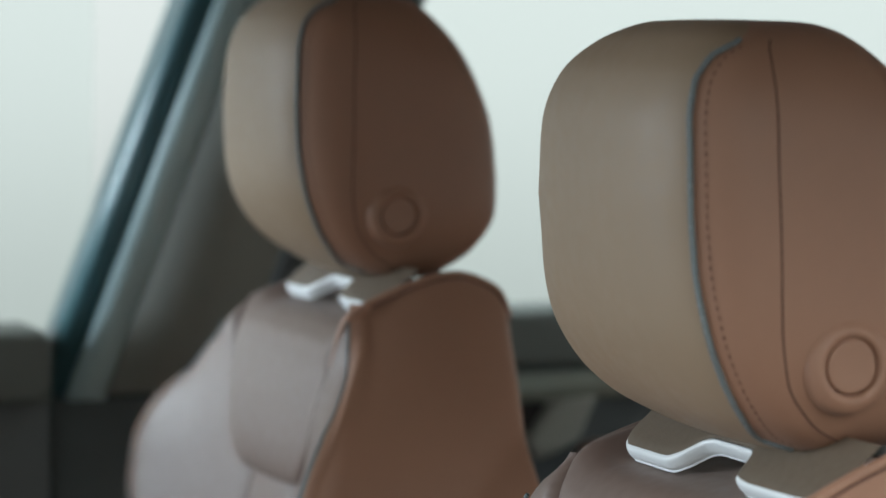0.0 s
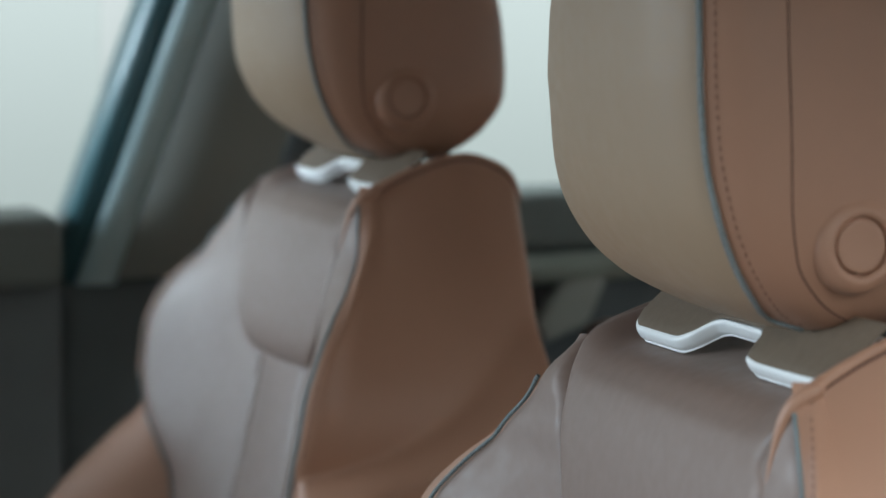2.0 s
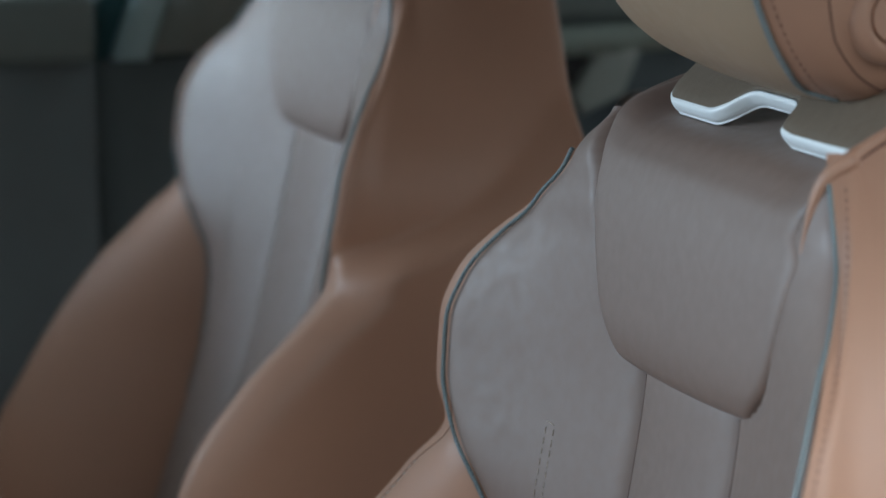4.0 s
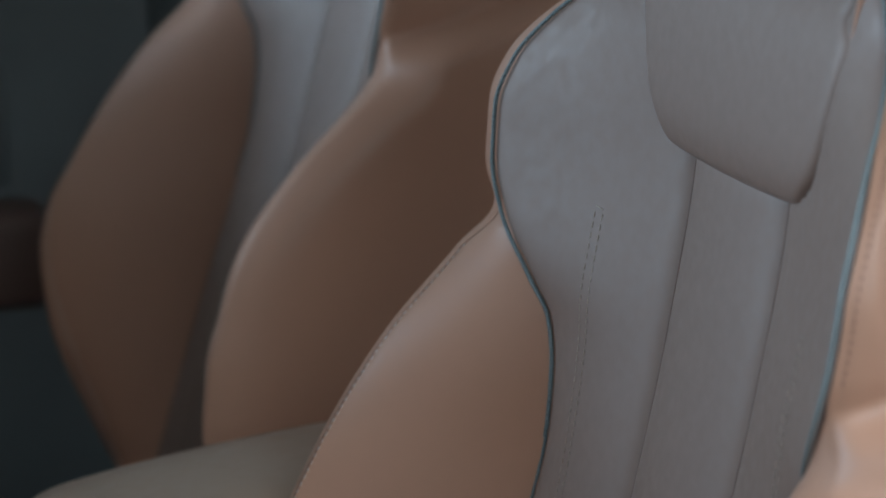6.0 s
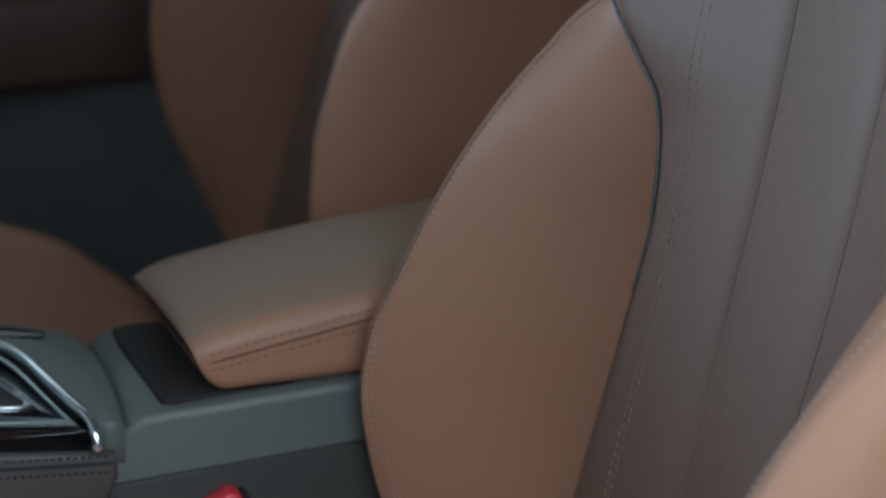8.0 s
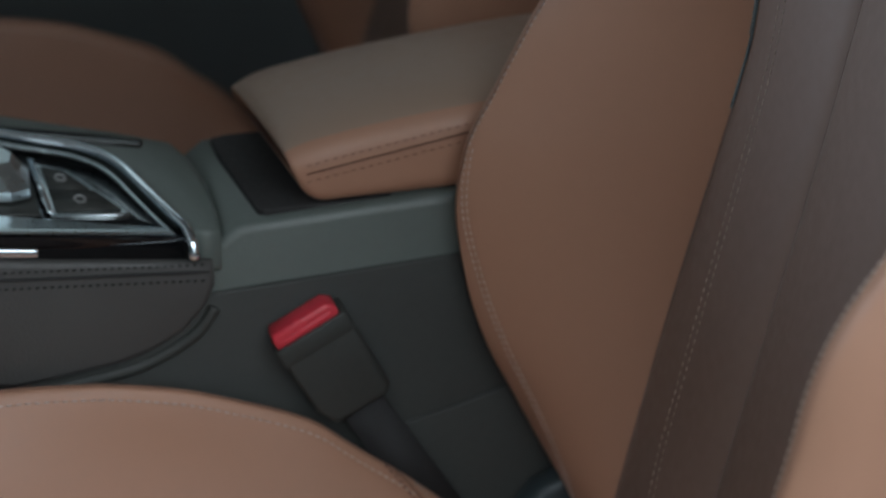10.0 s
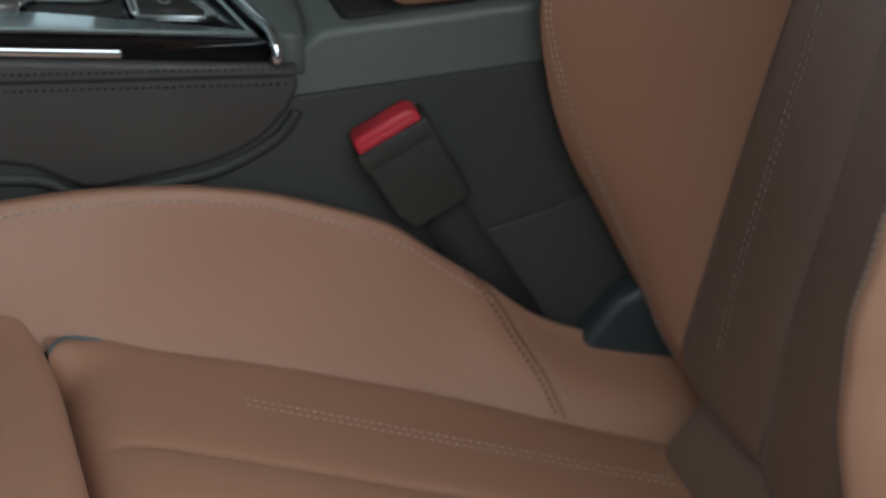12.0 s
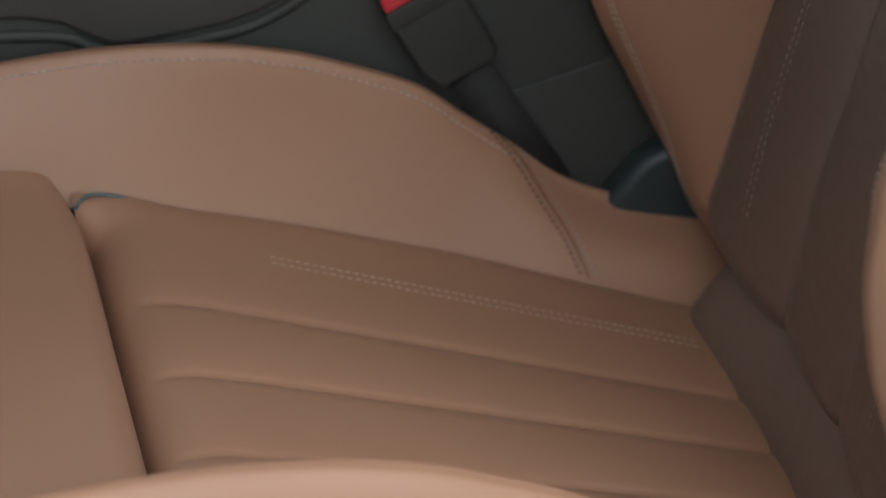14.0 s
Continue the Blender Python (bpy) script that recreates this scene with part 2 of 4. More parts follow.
# ---- the front seat ----
back_x = knots((0.30, 0.442), (0.40, 0.467), (0.6, 0.518), (0.8, 0.569), (0.9, 0.591), (1.0, 0.606), (1.1, 0.611), (1.2, 0.614))
pipe_u = knots((0.36, 0.182), (0.43, 0.19), (0.575, 0.192), (0.765, 0.184), (0.83, 0.180), (0.864, 0.183), (0.889, 0.194), (0.923, 0.219),
               (0.958, 0.235), (0.99, 0.238), (1.02, 0.231), (1.053, 0.208), (1.07, 0.190), (1.10, 0.164), (1.13, 0.148))
pipe_w = knots((0.36, 0.0), (0.765, 0.002), (0.83, 0.011), (0.864, 0.02), (0.889, 0.034), (0.923, 0.049), (0.958, 0.056), (0.99, 0.057), (1.02, 0.050),
               (1.053, 0.032), (1.07, 0.018), (1.10, 0.003), (1.13, 0.0))
ridge_x = knots((0.36, 0.505), (0.387, 0.494), (0.446, 0.461), (0.507, 0.431), (0.562, 0.406), (0.606, 0.394), (0.655, 0.388), (0.695, 0.394),
                (0.736, 0.414), (0.791, 0.444), (0.845, 0.482), (0.896, 0.53), (0.923, 0.552), (0.955, 0.571), (1.0, 0.588))
panel_u = knots((0.985, 0.06), (0.998, 0.086), (1.012, 0.099), (1.03, 0.109), (1.07, 0.120), (1.11, 0.131), (1.14, 0.139))
outer_u = knots((0.36, 0.268), (0.5, 0.275), (0.9, 0.282), (1.0, 0.284), (1.04, 0.262), (1.07, 0.232), (1.10, 0.2), (1.13, 0.172))
cush_z = lambda x: 0.478 - 0.30 * (x - 0.07)
cush_u = knots((-0.2, 0.195), (0.07, 0.203), (0.19, 0.210), (0.30, 0.205), (0.40, 0.189), (0.46, 0.182), (0.52, 0.18))
cush_ridge = knots((-0.2, 0.515), (-0.1, 0.54), (0.0, 0.555), (0.085, 0.560), (0.14, 0.557), (0.196, 0.547), (0.241, 0.532), (0.287, 0.512),
                   (0.318, 0.487), (0.35, 0.462), (0.391, 0.428), (0.428, 0.411), (0.488, 0.396))

crease_z = knots((0.50, 0.931), (0.54, 0.938), (0.574, 0.945), (0.60, 0.954), (0.627, 0.965), (0.663, 0.983), (0.72, 1.014), (0.78, 1.05))


def back_surface(u, z):
    """The front of the backrest before the panels are padded."""
    p = pipe_u(z)
    foot = 0.012 * (1 - min(1, abs(u) / 0.19) ** 2) * soft(z, 0.54, 0.42) + 0.050 * soft(z, 0.435, 0.35)
    return back_x(z) + foot - pipe_w(z) * min(1.3, abs(u) / p) ** 3


def fuller(side, u, z):
    """The shoulder is fuller on its inner side."""
    return 0.009 * soft(z, 1.055, 1.085) * soft(z, 1.13, 1.105) * min(1.1, u / pipe_u(z)) ** 3 if side > 0 else 0.0


def pad(e, deep=0.010, reach=0.009):
    """How far a padded panel sinks towards its seam at a distance e from it."""
    return deep * math.exp(-e / reach)


def ridge(z, side=1):
    """The foremost line of the side bolster: x and u."""
    p, w = pipe_u(z), soft(z, 0.895, 0.945) if side > 0 else soft(z, 0.885, 0.948)
    top = soft(z, 1.095, 1.149)
    x, u = ridge_x(min(z, 1.0)) * (1 - w) + (back_surface(p, z) + (0.004 if side > 0 else 0.002)) * w, 0.25 * (1 - w) + (p + 0.005) * w
    return x - fuller(side, p, z) + (0.036 if side > 0 else 0.006) * top + (0.030 * soft(z, 0.81, 0.66) * soft(z, 0.40, 0.52) if side < 0 else 0), (u * (1 - top) + 0.150 * top) if side > 0 else u


def front_seat():
    seat = empty("front_seat", (0.25, 1.30, -0.02), "tan leather front seat, front panels greyed for sheen, with blue-grey piping", "car seat", "front seats")
    o = Vector((0, 1.30, 0))
    P = lambda x, u, z: o + Vector((x, u, z))

    def flank_at(side, s, z=1.149):
        """The flank of the backrest at a height: s from the ridge to the rear. On the door side the bolster swells out under a crease."""
        rx, ru = ridge(z, side)
        ou = max(outer_u(min(z, 1.13)) - 0.5 * max(0, z - 1.13), ru + 0.006)
        bx = back_x(z)
        wide = (ou - ru) * soft(z, 0.95, 0.90) if side > 0 else 0
        full = [(rx, ru, 0), (rx + 0.002 + 0.10 * wide, ru + (ou - ru) * 0.45, 0), (rx + max(0.03, 0.5 * wide), ou - 0.001, 0), ((rx + bx) / 2 + 0.04, ou, 0),
                (bx + 0.07, ou - 0.001, 0), (bx + 0.118, ou - 0.003, 0), (bx + 0.127, ou - 0.009, 0)]
        q = spline(full, s)
        if side < 0:
            iu = min(ou, pipe_u(z) + 0.020)
            slim = [(rx, ru, 0), (rx + 0.009, min(iu, ru + 0.005), 0), (rx + 0.034, iu - 0.007, 0), ((rx + bx) / 2 + 0.04, iu - 0.003, 0),
                    (bx + 0.07, iu, 0), (bx + 0.118, iu - 0.002, 0), (bx + 0.127, iu - 0.009, 0)]
            k = soft(crease_z(q.x) - z, -0.002, 0.020)
            q = q * k + spline(slim, s) * (1 - k)
        return P(q.x, side * q.y, z)

    def welt(side, s):
        """The upper edge of the flank, from the shoulder's front corner to the rear."""
        low = [(0.618, 1.134, 0.151), (0.6215, 1.1385, 0.1495), (0.626, 1.1425, 0.1475)] if side < 0 else [(0.618, 1.098, 0.160), (0.622, 1.110, 0.153), (0.628, 1.124, 0.147)]
        q = spline(low + [ (0.631, 1.146, 0.145), (0.662, 1.162, 0.146), (0.700, 1.173, 0.147), (0.735, 1.162, 0.146), (0.746, 1.140, 0.146)], s)
        return P(q.x, side * q.z, q.y - (0.017 if side > 0 else 0))

    # backrest: middle flute, then its neighbours
    def flute(s, t):
        z = 0.362 + t * (1.01 - 0.362)
        w = 0.061 - 0.006 * soft(z, 0.95, 0.55)
        u = (2 * s - 1) * w
        e = min((1 - abs(2 * s - 1)) * w, 1.01 - z)
        return P(back_surface(u, z) + pad(e, 0.006, 0.007) - 0.004 * math.cos(u / w * math.pi / 2), u, z)
    back = part("backrest", sheet(flute, 40, 60), GREYED_TAN, seat, "tan leather centre flute, greyed for sheen")
    for side in (1, -1):
        def wing(s, t):
            z = 0.362 + t * (1.136 - 0.362)
            a, b = 0.061 - 0.006 * soft(z, 0.95, 0.55), pipe_u(z)
            edge = panel_u(max(z, 0.985)) + ((0.006 * soft(z, 0.985, 0.997) + 0.008 * soft(z, 1.0, 1.02)) * soft(z, 1.11, 1.07) if side < 0 else 0)
            u = a + (b - a) * s
            tuck = 0.014 * soft(edge - u, 0.004, 0.016) * soft(z, 1.0, 1.014) + 0.030 * soft(z, 1.10, 1.13) * soft(edge - u, 0.0, 0.012)
            puff = 0.006 * math.sin(math.pi * s)
            sink = pad(u - a, 0.007, 0.007) + pad(b - u, 0.004, 0.005)
            return P(back_surface(u, z) + sink + tuck + (0.008 * soft(z, 1.115, 1.136) if side > 0 else 0) - puff - fuller(side, u, z), side * u, z)
        part("side_flute", sheet(wing, 64, 130), GREYED_TAN, back)

        top_z = 1.148 if side < 0 else 1.120

        def bolster(s, t):
            z = 0.37 + t * (top_z - 0.37)
            p = max(pipe_u(z), 0.139)
            a = Vector((back_surface(min(p, pipe_u(z)), z) - fuller(side, p, z) + 0.005 - (0.0042 * soft(z, 1.03, 1.07) if side < 0 else 0) + (0.0 if side < 0 else 0.012) * soft(z, 1.11, 1.148), p))
            rx, ru = ridge(z, side)
            b = Vector((rx, ru))
            k = soft((b - a).length, 0.0, 0.12)
            mid = (a + b) / 2 + Vector((-0.022, -0.014)) * k
            q = (1 - s) ** 2 * a + 2 * s * (1 - s) * mid + s * s * b
            e = (1 - s) * (b - a).length
            return P(q.x + pad(e, 0.0006, 0.004), side * q.y, z)
        part("bolster", sheet(bolster, 24, 150), TAN, back, "plump tan leather side bolster")

        def flank(s, t):
            q = flank_at(side, s, 0.37 + t * (1.10 - 0.37))
            return q.lerp(welt(side, s), soft(t, 0.80 + 0.17 * soft(s, 0.3, 0.0), 1.0) ** 1.5)
        part("side_panel", sheet(flank, 44, 150), TAN, back, "tan leather side panel")

        line = [P(back_surface(pipe_u(z), z) + 0.001 - fuller(side, pipe_u(z), z), side * pipe_u(z), z) for z in np.linspace(0.785, 1.134 if side < 0 else 1.109, 100)]
        cord(line, 0.0014 if side > 0 else 0.0012, (CORD_DIM, CORD_DARK) if side < 0 else GREEN_GREY, back, "twisted blue-grey piping")
        groove = [0.061 - 0.006 * soft(z, 0.95, 0.55) for z in np.linspace(0.418, 0.995, 80)]
        line = [P(back_surface(w, z) + 0.0048, side * w, z) for w, z in zip(groove, np.linspace(0.418, 0.995, 80))]
        part("seam", tube(line, 0.0009), SOFT_SEAM, back, "brown seam between the flutes")
        line = [P(back_surface(pipe_u(z), z) + 0.0025, side * pipe_u(z), z) for z in np.linspace(0.40, 0.75, 70)]
        part("seam", tube(line, 0.0006), SOFT_SEAM, back)
        line = [P(back_surface(pipe_u(z), z) + 0.0015, side * pipe_u(z), z) for z in np.linspace(0.735, 0.79, 20)]
        cord(line, 0.0010, GREEN_GREY, back, "thin end of the piping")
        for inset in (0.0014, 0.0054):
            row = []
            for z in np.linspace(0.40, 0.90 if inset < 0.003 else 0.70, 110):
                rx, ru = ridge(z, side)
                wide = math.hypot(rx - back_surface(pipe_u(z), z), ru - pipe_u(z))
                row.append(bolster(float(1 - (inset + 0.019 * soft(z, 0.72, 0.52)) / max(wide, 0.05)), float((z - 0.37) / (top_z - 0.37))) + Vector((-0.0011, -side * 0.0011, 0)))
            part("stitching", stitches(row, 0.0052, 0.0034, 0.00048), THREAD_PALE, back, "pale stitching", "stuff")
        for du in (0.0, 0.0075):
            row = []
            for z in np.linspace(0.46, 0.943, 94):
                u = 0.120 + (z - 0.44) * 0.03 + du
                row.append(P(back_surface(u, z) - 0.0062, side * u, z))
            part("stitching", stitches(row, 0.0065, 0.0042, 0.00042), THREAD_LIGHT, back, "pale double stitching", "stuff")
        u = 0.120 + 0.503 * 0.03
        part("stitching", tube([P(back_surface(u + d, 0.944) - 0.0062, side * (u + d), 0.944 + 0.0015 * d / 0.0075) for d in (0.0, 0.0025, 0.005, 0.0075)], 0.00042, 6), THREAD_LIGHT, back, "closing stitch")
        if side < 0:
            row = [flank(0.10, t) + Vector((-0.0005, -0.0008, 0)) for t in np.linspace(0.80, 0.995, 90)]
            part("stitching", stitches(row, 0.0052, 0.0030, 0.0005), THREAD_DARK, back, "brown stitching", "stuff")

    core = lambda s, t: P(back_surface((2 * s - 1) * pipe_u(0.37 + t * 0.75), 0.37 + t * 0.75) + 0.010, (2 * s - 1) * pipe_u(0.37 + t * 0.75) * 0.99, 0.37 + t * 0.75)
    part("foam_core", sheet(core, 24, 60), GREYED_TAN, back, "greyed tan lining under the panels")
    # shoulder panel, rolled over the top of the backrest
    prof = [(0.616, 0.990), (0.603, 0.991), (0.5955, 1.003), (0.5935, 1.03), (0.5975, 1.08), (0.6045, 1.108), (0.612, 1.127), (0.628, 1.146), (0.66, 1.157), (0.70, 1.164), (0.732, 1.160), (0.744, 1.150)]
    half = [0.086, 0.088, 0.093, 0.107, 0.122, 0.129, 0.134, 0.138, 0.141, 0.143, 0.141, 0.138]

    def shoulder(s, t):
        s = 0.5 - 0.5 * math.cos(math.pi * s)
        q = spline([(a, b, c) for (a, b), c in zip(prof, half)], t)
        w = q.z
        u = (2 * s - 1) * w
        e = (1 - abs(2 * s - 1)) * w
        low = soft(t, 0.36, 0.0)
        u *= 1 - 0.10 * low * abs(2 * s - 1) ** 6
        u -= (0.007 * soft(t, 0.0, 0.08) + 0.009 * soft(t, 0.12, 0.26)) * (1 - s) ** 3 * soft(t, 0.47, 0.38)
        deck = soft(t, 0.38, 0.75) * soft(t, 0.95, 0.80)
        return P(q.x + 0.003 * low * (1 - s) ** 2 + pad(e, 0.014, 0.0026) * (1 - soft(t, 0.5, 0.62)), u, q.y - pad(e, 0.006, 0.004) * soft(t, 0.5, 0.62) - 0.019 * deck * soft(abs(u), 0.155, 0.10) + 0.006 * low * (2 * s - 1) + 0.014 * low * (1 - s) ** 2)
    part("shoulder_panel", sheet(shoulder, 60, 80), GREYED_TAN, back, "tan leather shoulder panel rolled over the top, greyed for sheen")
    for k in (0.045, 0.955):
        part("seam", tube([shoulder(k, t) + Vector((0.0012, 0, 0)) for t in np.linspace(0.06, 0.45, 60)], 0.0009, 6), SOFT_SEAM, back, "brown crease beside the panel")
    for side in (1, -1):
        def collar(s, t):
            k = 0.5 + 0.5 * side
            a, b = shoulder(k, 0.42 + 0.56 * t), welt(side, t)
            q = a.lerp(b, s)
            return q + Vector((0, side * 0.004, 0.003)) * math.sin(math.pi * s)
        part("collar", sheet(collar, 8, 60), TAN if side < 0 else GREYED_TAN, back, "leather welt along the shoulder")
        if side < 0:
            lip = [P(0.6035, -0.1345, 1.078), P(0.605, -0.1350, 1.098), P(0.608, -0.1370, 1.115), P(0.612, -0.1398, 1.130), P(0.618, -0.1435, 1.1395)] + [welt(side, k) + Vector((-0.001, 0.0015, 0.0015)) for k in np.linspace(0.30, 1, 11)]
            lip = [spline(lip, k) for k in np.linspace(0, 1, 110)]
            thick = [0.0008 + 0.0040 * soft(k, 0.04, 0.26) - 0.0014 * soft(k, 0.35, 0.55) for k in np.linspace(0, 1, 110)]
            part("shoulder_lip", tube(lip, thick, 10), TAN, back, "rolled tan edge of the shoulder")
            part("seam", tube([p + Vector((0, -0.0032, -0.0022)) for p in lip[24:]], 0.0007, 6), SEAM, back)
    rear = lambda s, t: P(back_x(0.37 + t * 0.76) + 0.122, (2 * s - 1) * (outer_u(0.37 + t * 0.76) - 0.03), 0.37 + t * 0.76)
    part("back_cover", sheet(rear, 4, 12), BROWN, back, "dark brown back cover")

    def roll(s, t):
        """Bulging roll between the cushion and the backrest, bowed to the rear in its middle."""
        u = (1 - 2 * s) * 0.178
        end = abs(1 - 2 * s) ** 14
        x0, x1 = 0.472 - 0.0265 * ((u + 0.03) / 0.215) ** 2, back_surface(u, 0.41) + 0.003
        g = math.pi * t
        bulge = 0.011 * math.sin(g) ** 0.8 * (1 - end)
        return P(x0 + (x1 - x0) * t - bulge + 0.010 * end, u, 0.345 + 0.066 * (1 - 0.35 * end) * t - 0.004 * math.sin(g))
    part("lower_roll", sheet(roll, 50, 24), GREYED_TAN, back, "tan roll at the foot of the backrest, greyed for sheen")

    # headrest: boxy, narrower to the rear, leaning back at its foot
    zc, hh = 1.275, 0.114
    front_x = knots((1.165, 0.632), (1.183, 0.604), (1.203, 0.587), (1.229, 0.574), (1.262, 0.566), (1.30, 0.561), (1.335, 0.560), (1.36, 0.563), (1.378, 0.572), (1.389, 0.584))
    rear_x = knots((1.165, 0.725), (1.19, 0.752), (1.22, 0.765), (1.28, 0.758), (1.32, 0.742), (1.35, 0.724), (1.375, 0.703), (1.389, 0.69))
    pipe_x = knots((1.165, 0.655), (1.171, 0.636), (1.183, 0.619), (1.203, 0.603), (1.229, 0.591), (1.262, 0.583), (1.30, 0.579), (1.335, 0.578), (1.354, 0.581), (1.368, 0.590), (1.377, 0.606), (1.389, 0.626))
    seam_x = knots((1.165, 0.71), (1.171, 0.670), (1.185, 0.644), (1.205, 0.629), (1.234, 0.623), (1.27, 0.621), (1.327, 0.618), (1.360, 0.618), (1.371, 0.619), (1.377, 0.622), (1.389, 0.640))
    NX, NZ = 3.6, 4.2

    def level(t):
        """Height, half width, middle and half depth of the headrest at t from foot to top."""
        g = (t - 0.5) * math.pi * 0.99
        z = zc + hh * math.copysign(abs(math.sin(g)) ** (2 / NZ), g)
        k = abs(math.cos(g)) ** (2 / NZ)
        xf, xr = front_x(z), rear_x(z)
        return z, (0.1225 + 0.003 * math.sin((z - 1.17) * 14)) * k, (xf + xr) / 2, (xr - xf) / 2 * (0.35 + 0.65 * k)

    def head(th, t):
        """Round the headrest: th from -pi to pi, 0 at the front."""
        z, w, xm, dx = level(t)
        k = w / 0.1225
        c, q = math.cos(th), math.sin(th)
        n = 2.8 + 0.9 * soft(z, 1.32, 1.23) if q > 0 else NX
        return P(xm - dx * math.copysign(abs(c) ** (2 / n), c), w * ((0.89 + 0.06 * soft(z, 1.27, 1.19)) * k ** (1.9 if z > zc else 0.3) if q > 0 else k ** -0.25) * math.copysign(abs(q) ** (2 / n), q), z)

    def turn_at(curve, t):
        z, w, xm, dx = level(t)
        r = max(-0.98, min(0.98, (xm - curve(z)) / dx))
        return math.acos(math.copysign(abs(r) ** (NX / 2), r))
    hr = part("headrest", sheet(lambda s, t: head((2 * s - 1) * turn_at(pipe_x, t), t), 60, 150), HEAD_SHEEN, seat, "tan leather headrest cushion, paled for sheen")
    for side in (1, -1):
        def gusset(s, t):
            a, b = turn_at(pipe_x, t), turn_at(seam_x, t)
            q = head(side * (a + (max(b, a + 0.005) - a) * s), t)
            return q + Vector((0, side * 0.0012 * math.sin(math.pi * s), 0))
        part("gusset", sheet(gusset, 14, 150), TAN, hr, "tan leather gusset")
        cord([head(side * turn_at(lambda h: pipe_x(h) + (0.016 if side > 0 else 0), t), t) + Vector((-0.0007, side * 0.0010, 0)) for t in np.linspace(0.13, 0.80, 220)], 0.0017, BLUE_GREY, hr, "twisted blue-grey piping")
        part("seam", tube([head(side * turn_at(seam_x, t), t) for t in np.linspace(0.15, 0.80, 110)], 0.00055), SEAM, hr)
        row = []
        for t in np.linspace(0.16, 0.785, 200):
            q = head(side * turn_at(lambda h: pipe_x(h) + 0.0052, t), t)
            row.append(q + Vector((0, side * 0.0012, 0)))
        part("stitching", stitches(row, 0.0052, 0.0028, 0.00045), THREAD_DARK, hr, "brown stitching", "stuff")

    def shell(s, t):
        a = turn_at(seam_x, t)
        return head(a + (math.tau - 2 * a) * s if a + (math.tau - 2 * a) * s <= math.pi else a + (math.tau - 2 * a) * s - math.tau, t)
    part("back_shell", sheet(shell, 48, 150), TAN, hr, "tan leather back half")

    # release button on the side
    bx, bz, by = 0.661, 1.213, -0.121

    def turned(profile, n=40):
        return sheet(lambda s, t: P(bx + spline(profile, t).x * math.cos(s * math.tau), by - spline(profile, t).y, bz + spline(profile, t).x * math.sin(s * math.tau)), n, 16)
    ring = part("button_ring", turned([(0.0258, -0.004, 0), (0.0240, 0.002, 0), (0.0195, 0.0052, 0), (0.0165, 0.0052, 0), (0.0148, 0.003, 0), (0.0146, -0.002, 0)]), TAN, hr, "tan plastic ring round the release button")
    part("release_button", turned([(0.0142, -0.002, 0), (0.0138, 0.0028, 0), (0.0125, 0.0038, 0), (0.006, 0.0036, 0), (0.0001, 0.0035, 0)]), TAN, ring, "tan release button")

    # headrest mount: a thick sloping plate with two tongues and a set-back bridge, bright on its edge and covered above
    step_in = knots((-0.126, 0.004), (-0.118, 0.0), (-0.060, -0.001), (-0.050, 0.0), (-0.042, 0.002), (-0.037, 0.017), (-0.031, 0.0205), (0.010, 0.0205), (0.018, 0.0190),
                    (0.034, 0.0055), (0.044, 0.0005), (0.052, 0.0), (0.093, 0.0), (0.101, 0.003), (0.106, 0.010))
    slope = Vector((math.cos(radians(42)), 0, math.sin(radians(42))))
    rise = Vector((-slope.z, 0, slope.x))

    def plate_at(u, v, h):
        return P(0.637, u, 1.142) + slope * v + rise * h

    def lip(s, t):
        u = -0.140 + s * 0.245
        ring = [(0.045, -0.0088), (0.004, -0.0088), (0.0012, -0.0076), (0.0, -0.0045), (0.0006, -0.0005), (0.0020, 0.0013), (0.0046, 0.0020)]
        q = spline([(a, b, 0) for a, b in ring], t)
        v0 = step_in(u)
        return plate_at(u, max(v0, 0) + q.x * (1 - v0 / 0.05), q.y)
    mount = part("headrest_mount", sheet(lip, 160, 24), PLATE, seat, "bright metal headrest mount with two tongues")

    def cover(s, t):
        u = -0.1415 + s * 0.246
        v0 = step_in(u) + 0.0036
        return plate_at(u, v0 + (0.046 - v0) * t, 0.0020 + 0.0008 * soft(t, 0, 0.1))
    part("cover", sheet(cover, 160, 16), COVER, mount, "brown cover of the mount")
    for u in (0.062, -0.062):
        part("post", tube([P(0.712, u, 1.10), P(0.712, u, 1.15), P(0.712, u, 1.21)], 0.006, 12), SHELL, mount, "dark headrest post")

    # cushion
    lines = [0.203, 0.084, 0.003, -0.080, -0.203]

    def edge_u(k, x):
        if k in (0, 4):
            return math.copysign(cush_u(x), lines[k])
        return lines[k] - (x - 0.07) * 0.055 * (lines[k] / 0.08)
    def insert(s, t):
        f = (1 - s) * cush_u(0.06) - s * cush_u(0.06)
        t = t ** 1.7
        x = 0.050 + 0.0105 * (0.19 - f) / 0.19 * (1 - t) + t * (0.50 - 0.050)
        u = (1 - 2 * s) * cush_u(x)
        z = cush_z(x)
        fade = soft(t, 0.02, 0.10)
        near = min(abs(u - edge_u(k, x)) for k in (1, 2, 3))
        side_gap = cush_u(x) - abs(u)
        z += 0.0028 * fade * (1 - math.exp(-near / 0.018)) - 0.0024 * fade * math.exp(-near / 0.0036) - pad(side_gap, 0.007, 0.007) * soft(t, 0.03, 0.2)
        return P(x, u, z - (0.024 * math.exp(-t * 0.44 / 0.016) + 0.045 * math.exp(-t * 0.44 / 0.005)) * (0.05 + 0.95 * soft(side_gap, 0.004, 0.04)) - 0.005 * soft(t, 0.12, 0.0) * soft(side_gap, 0.0, 0.03))
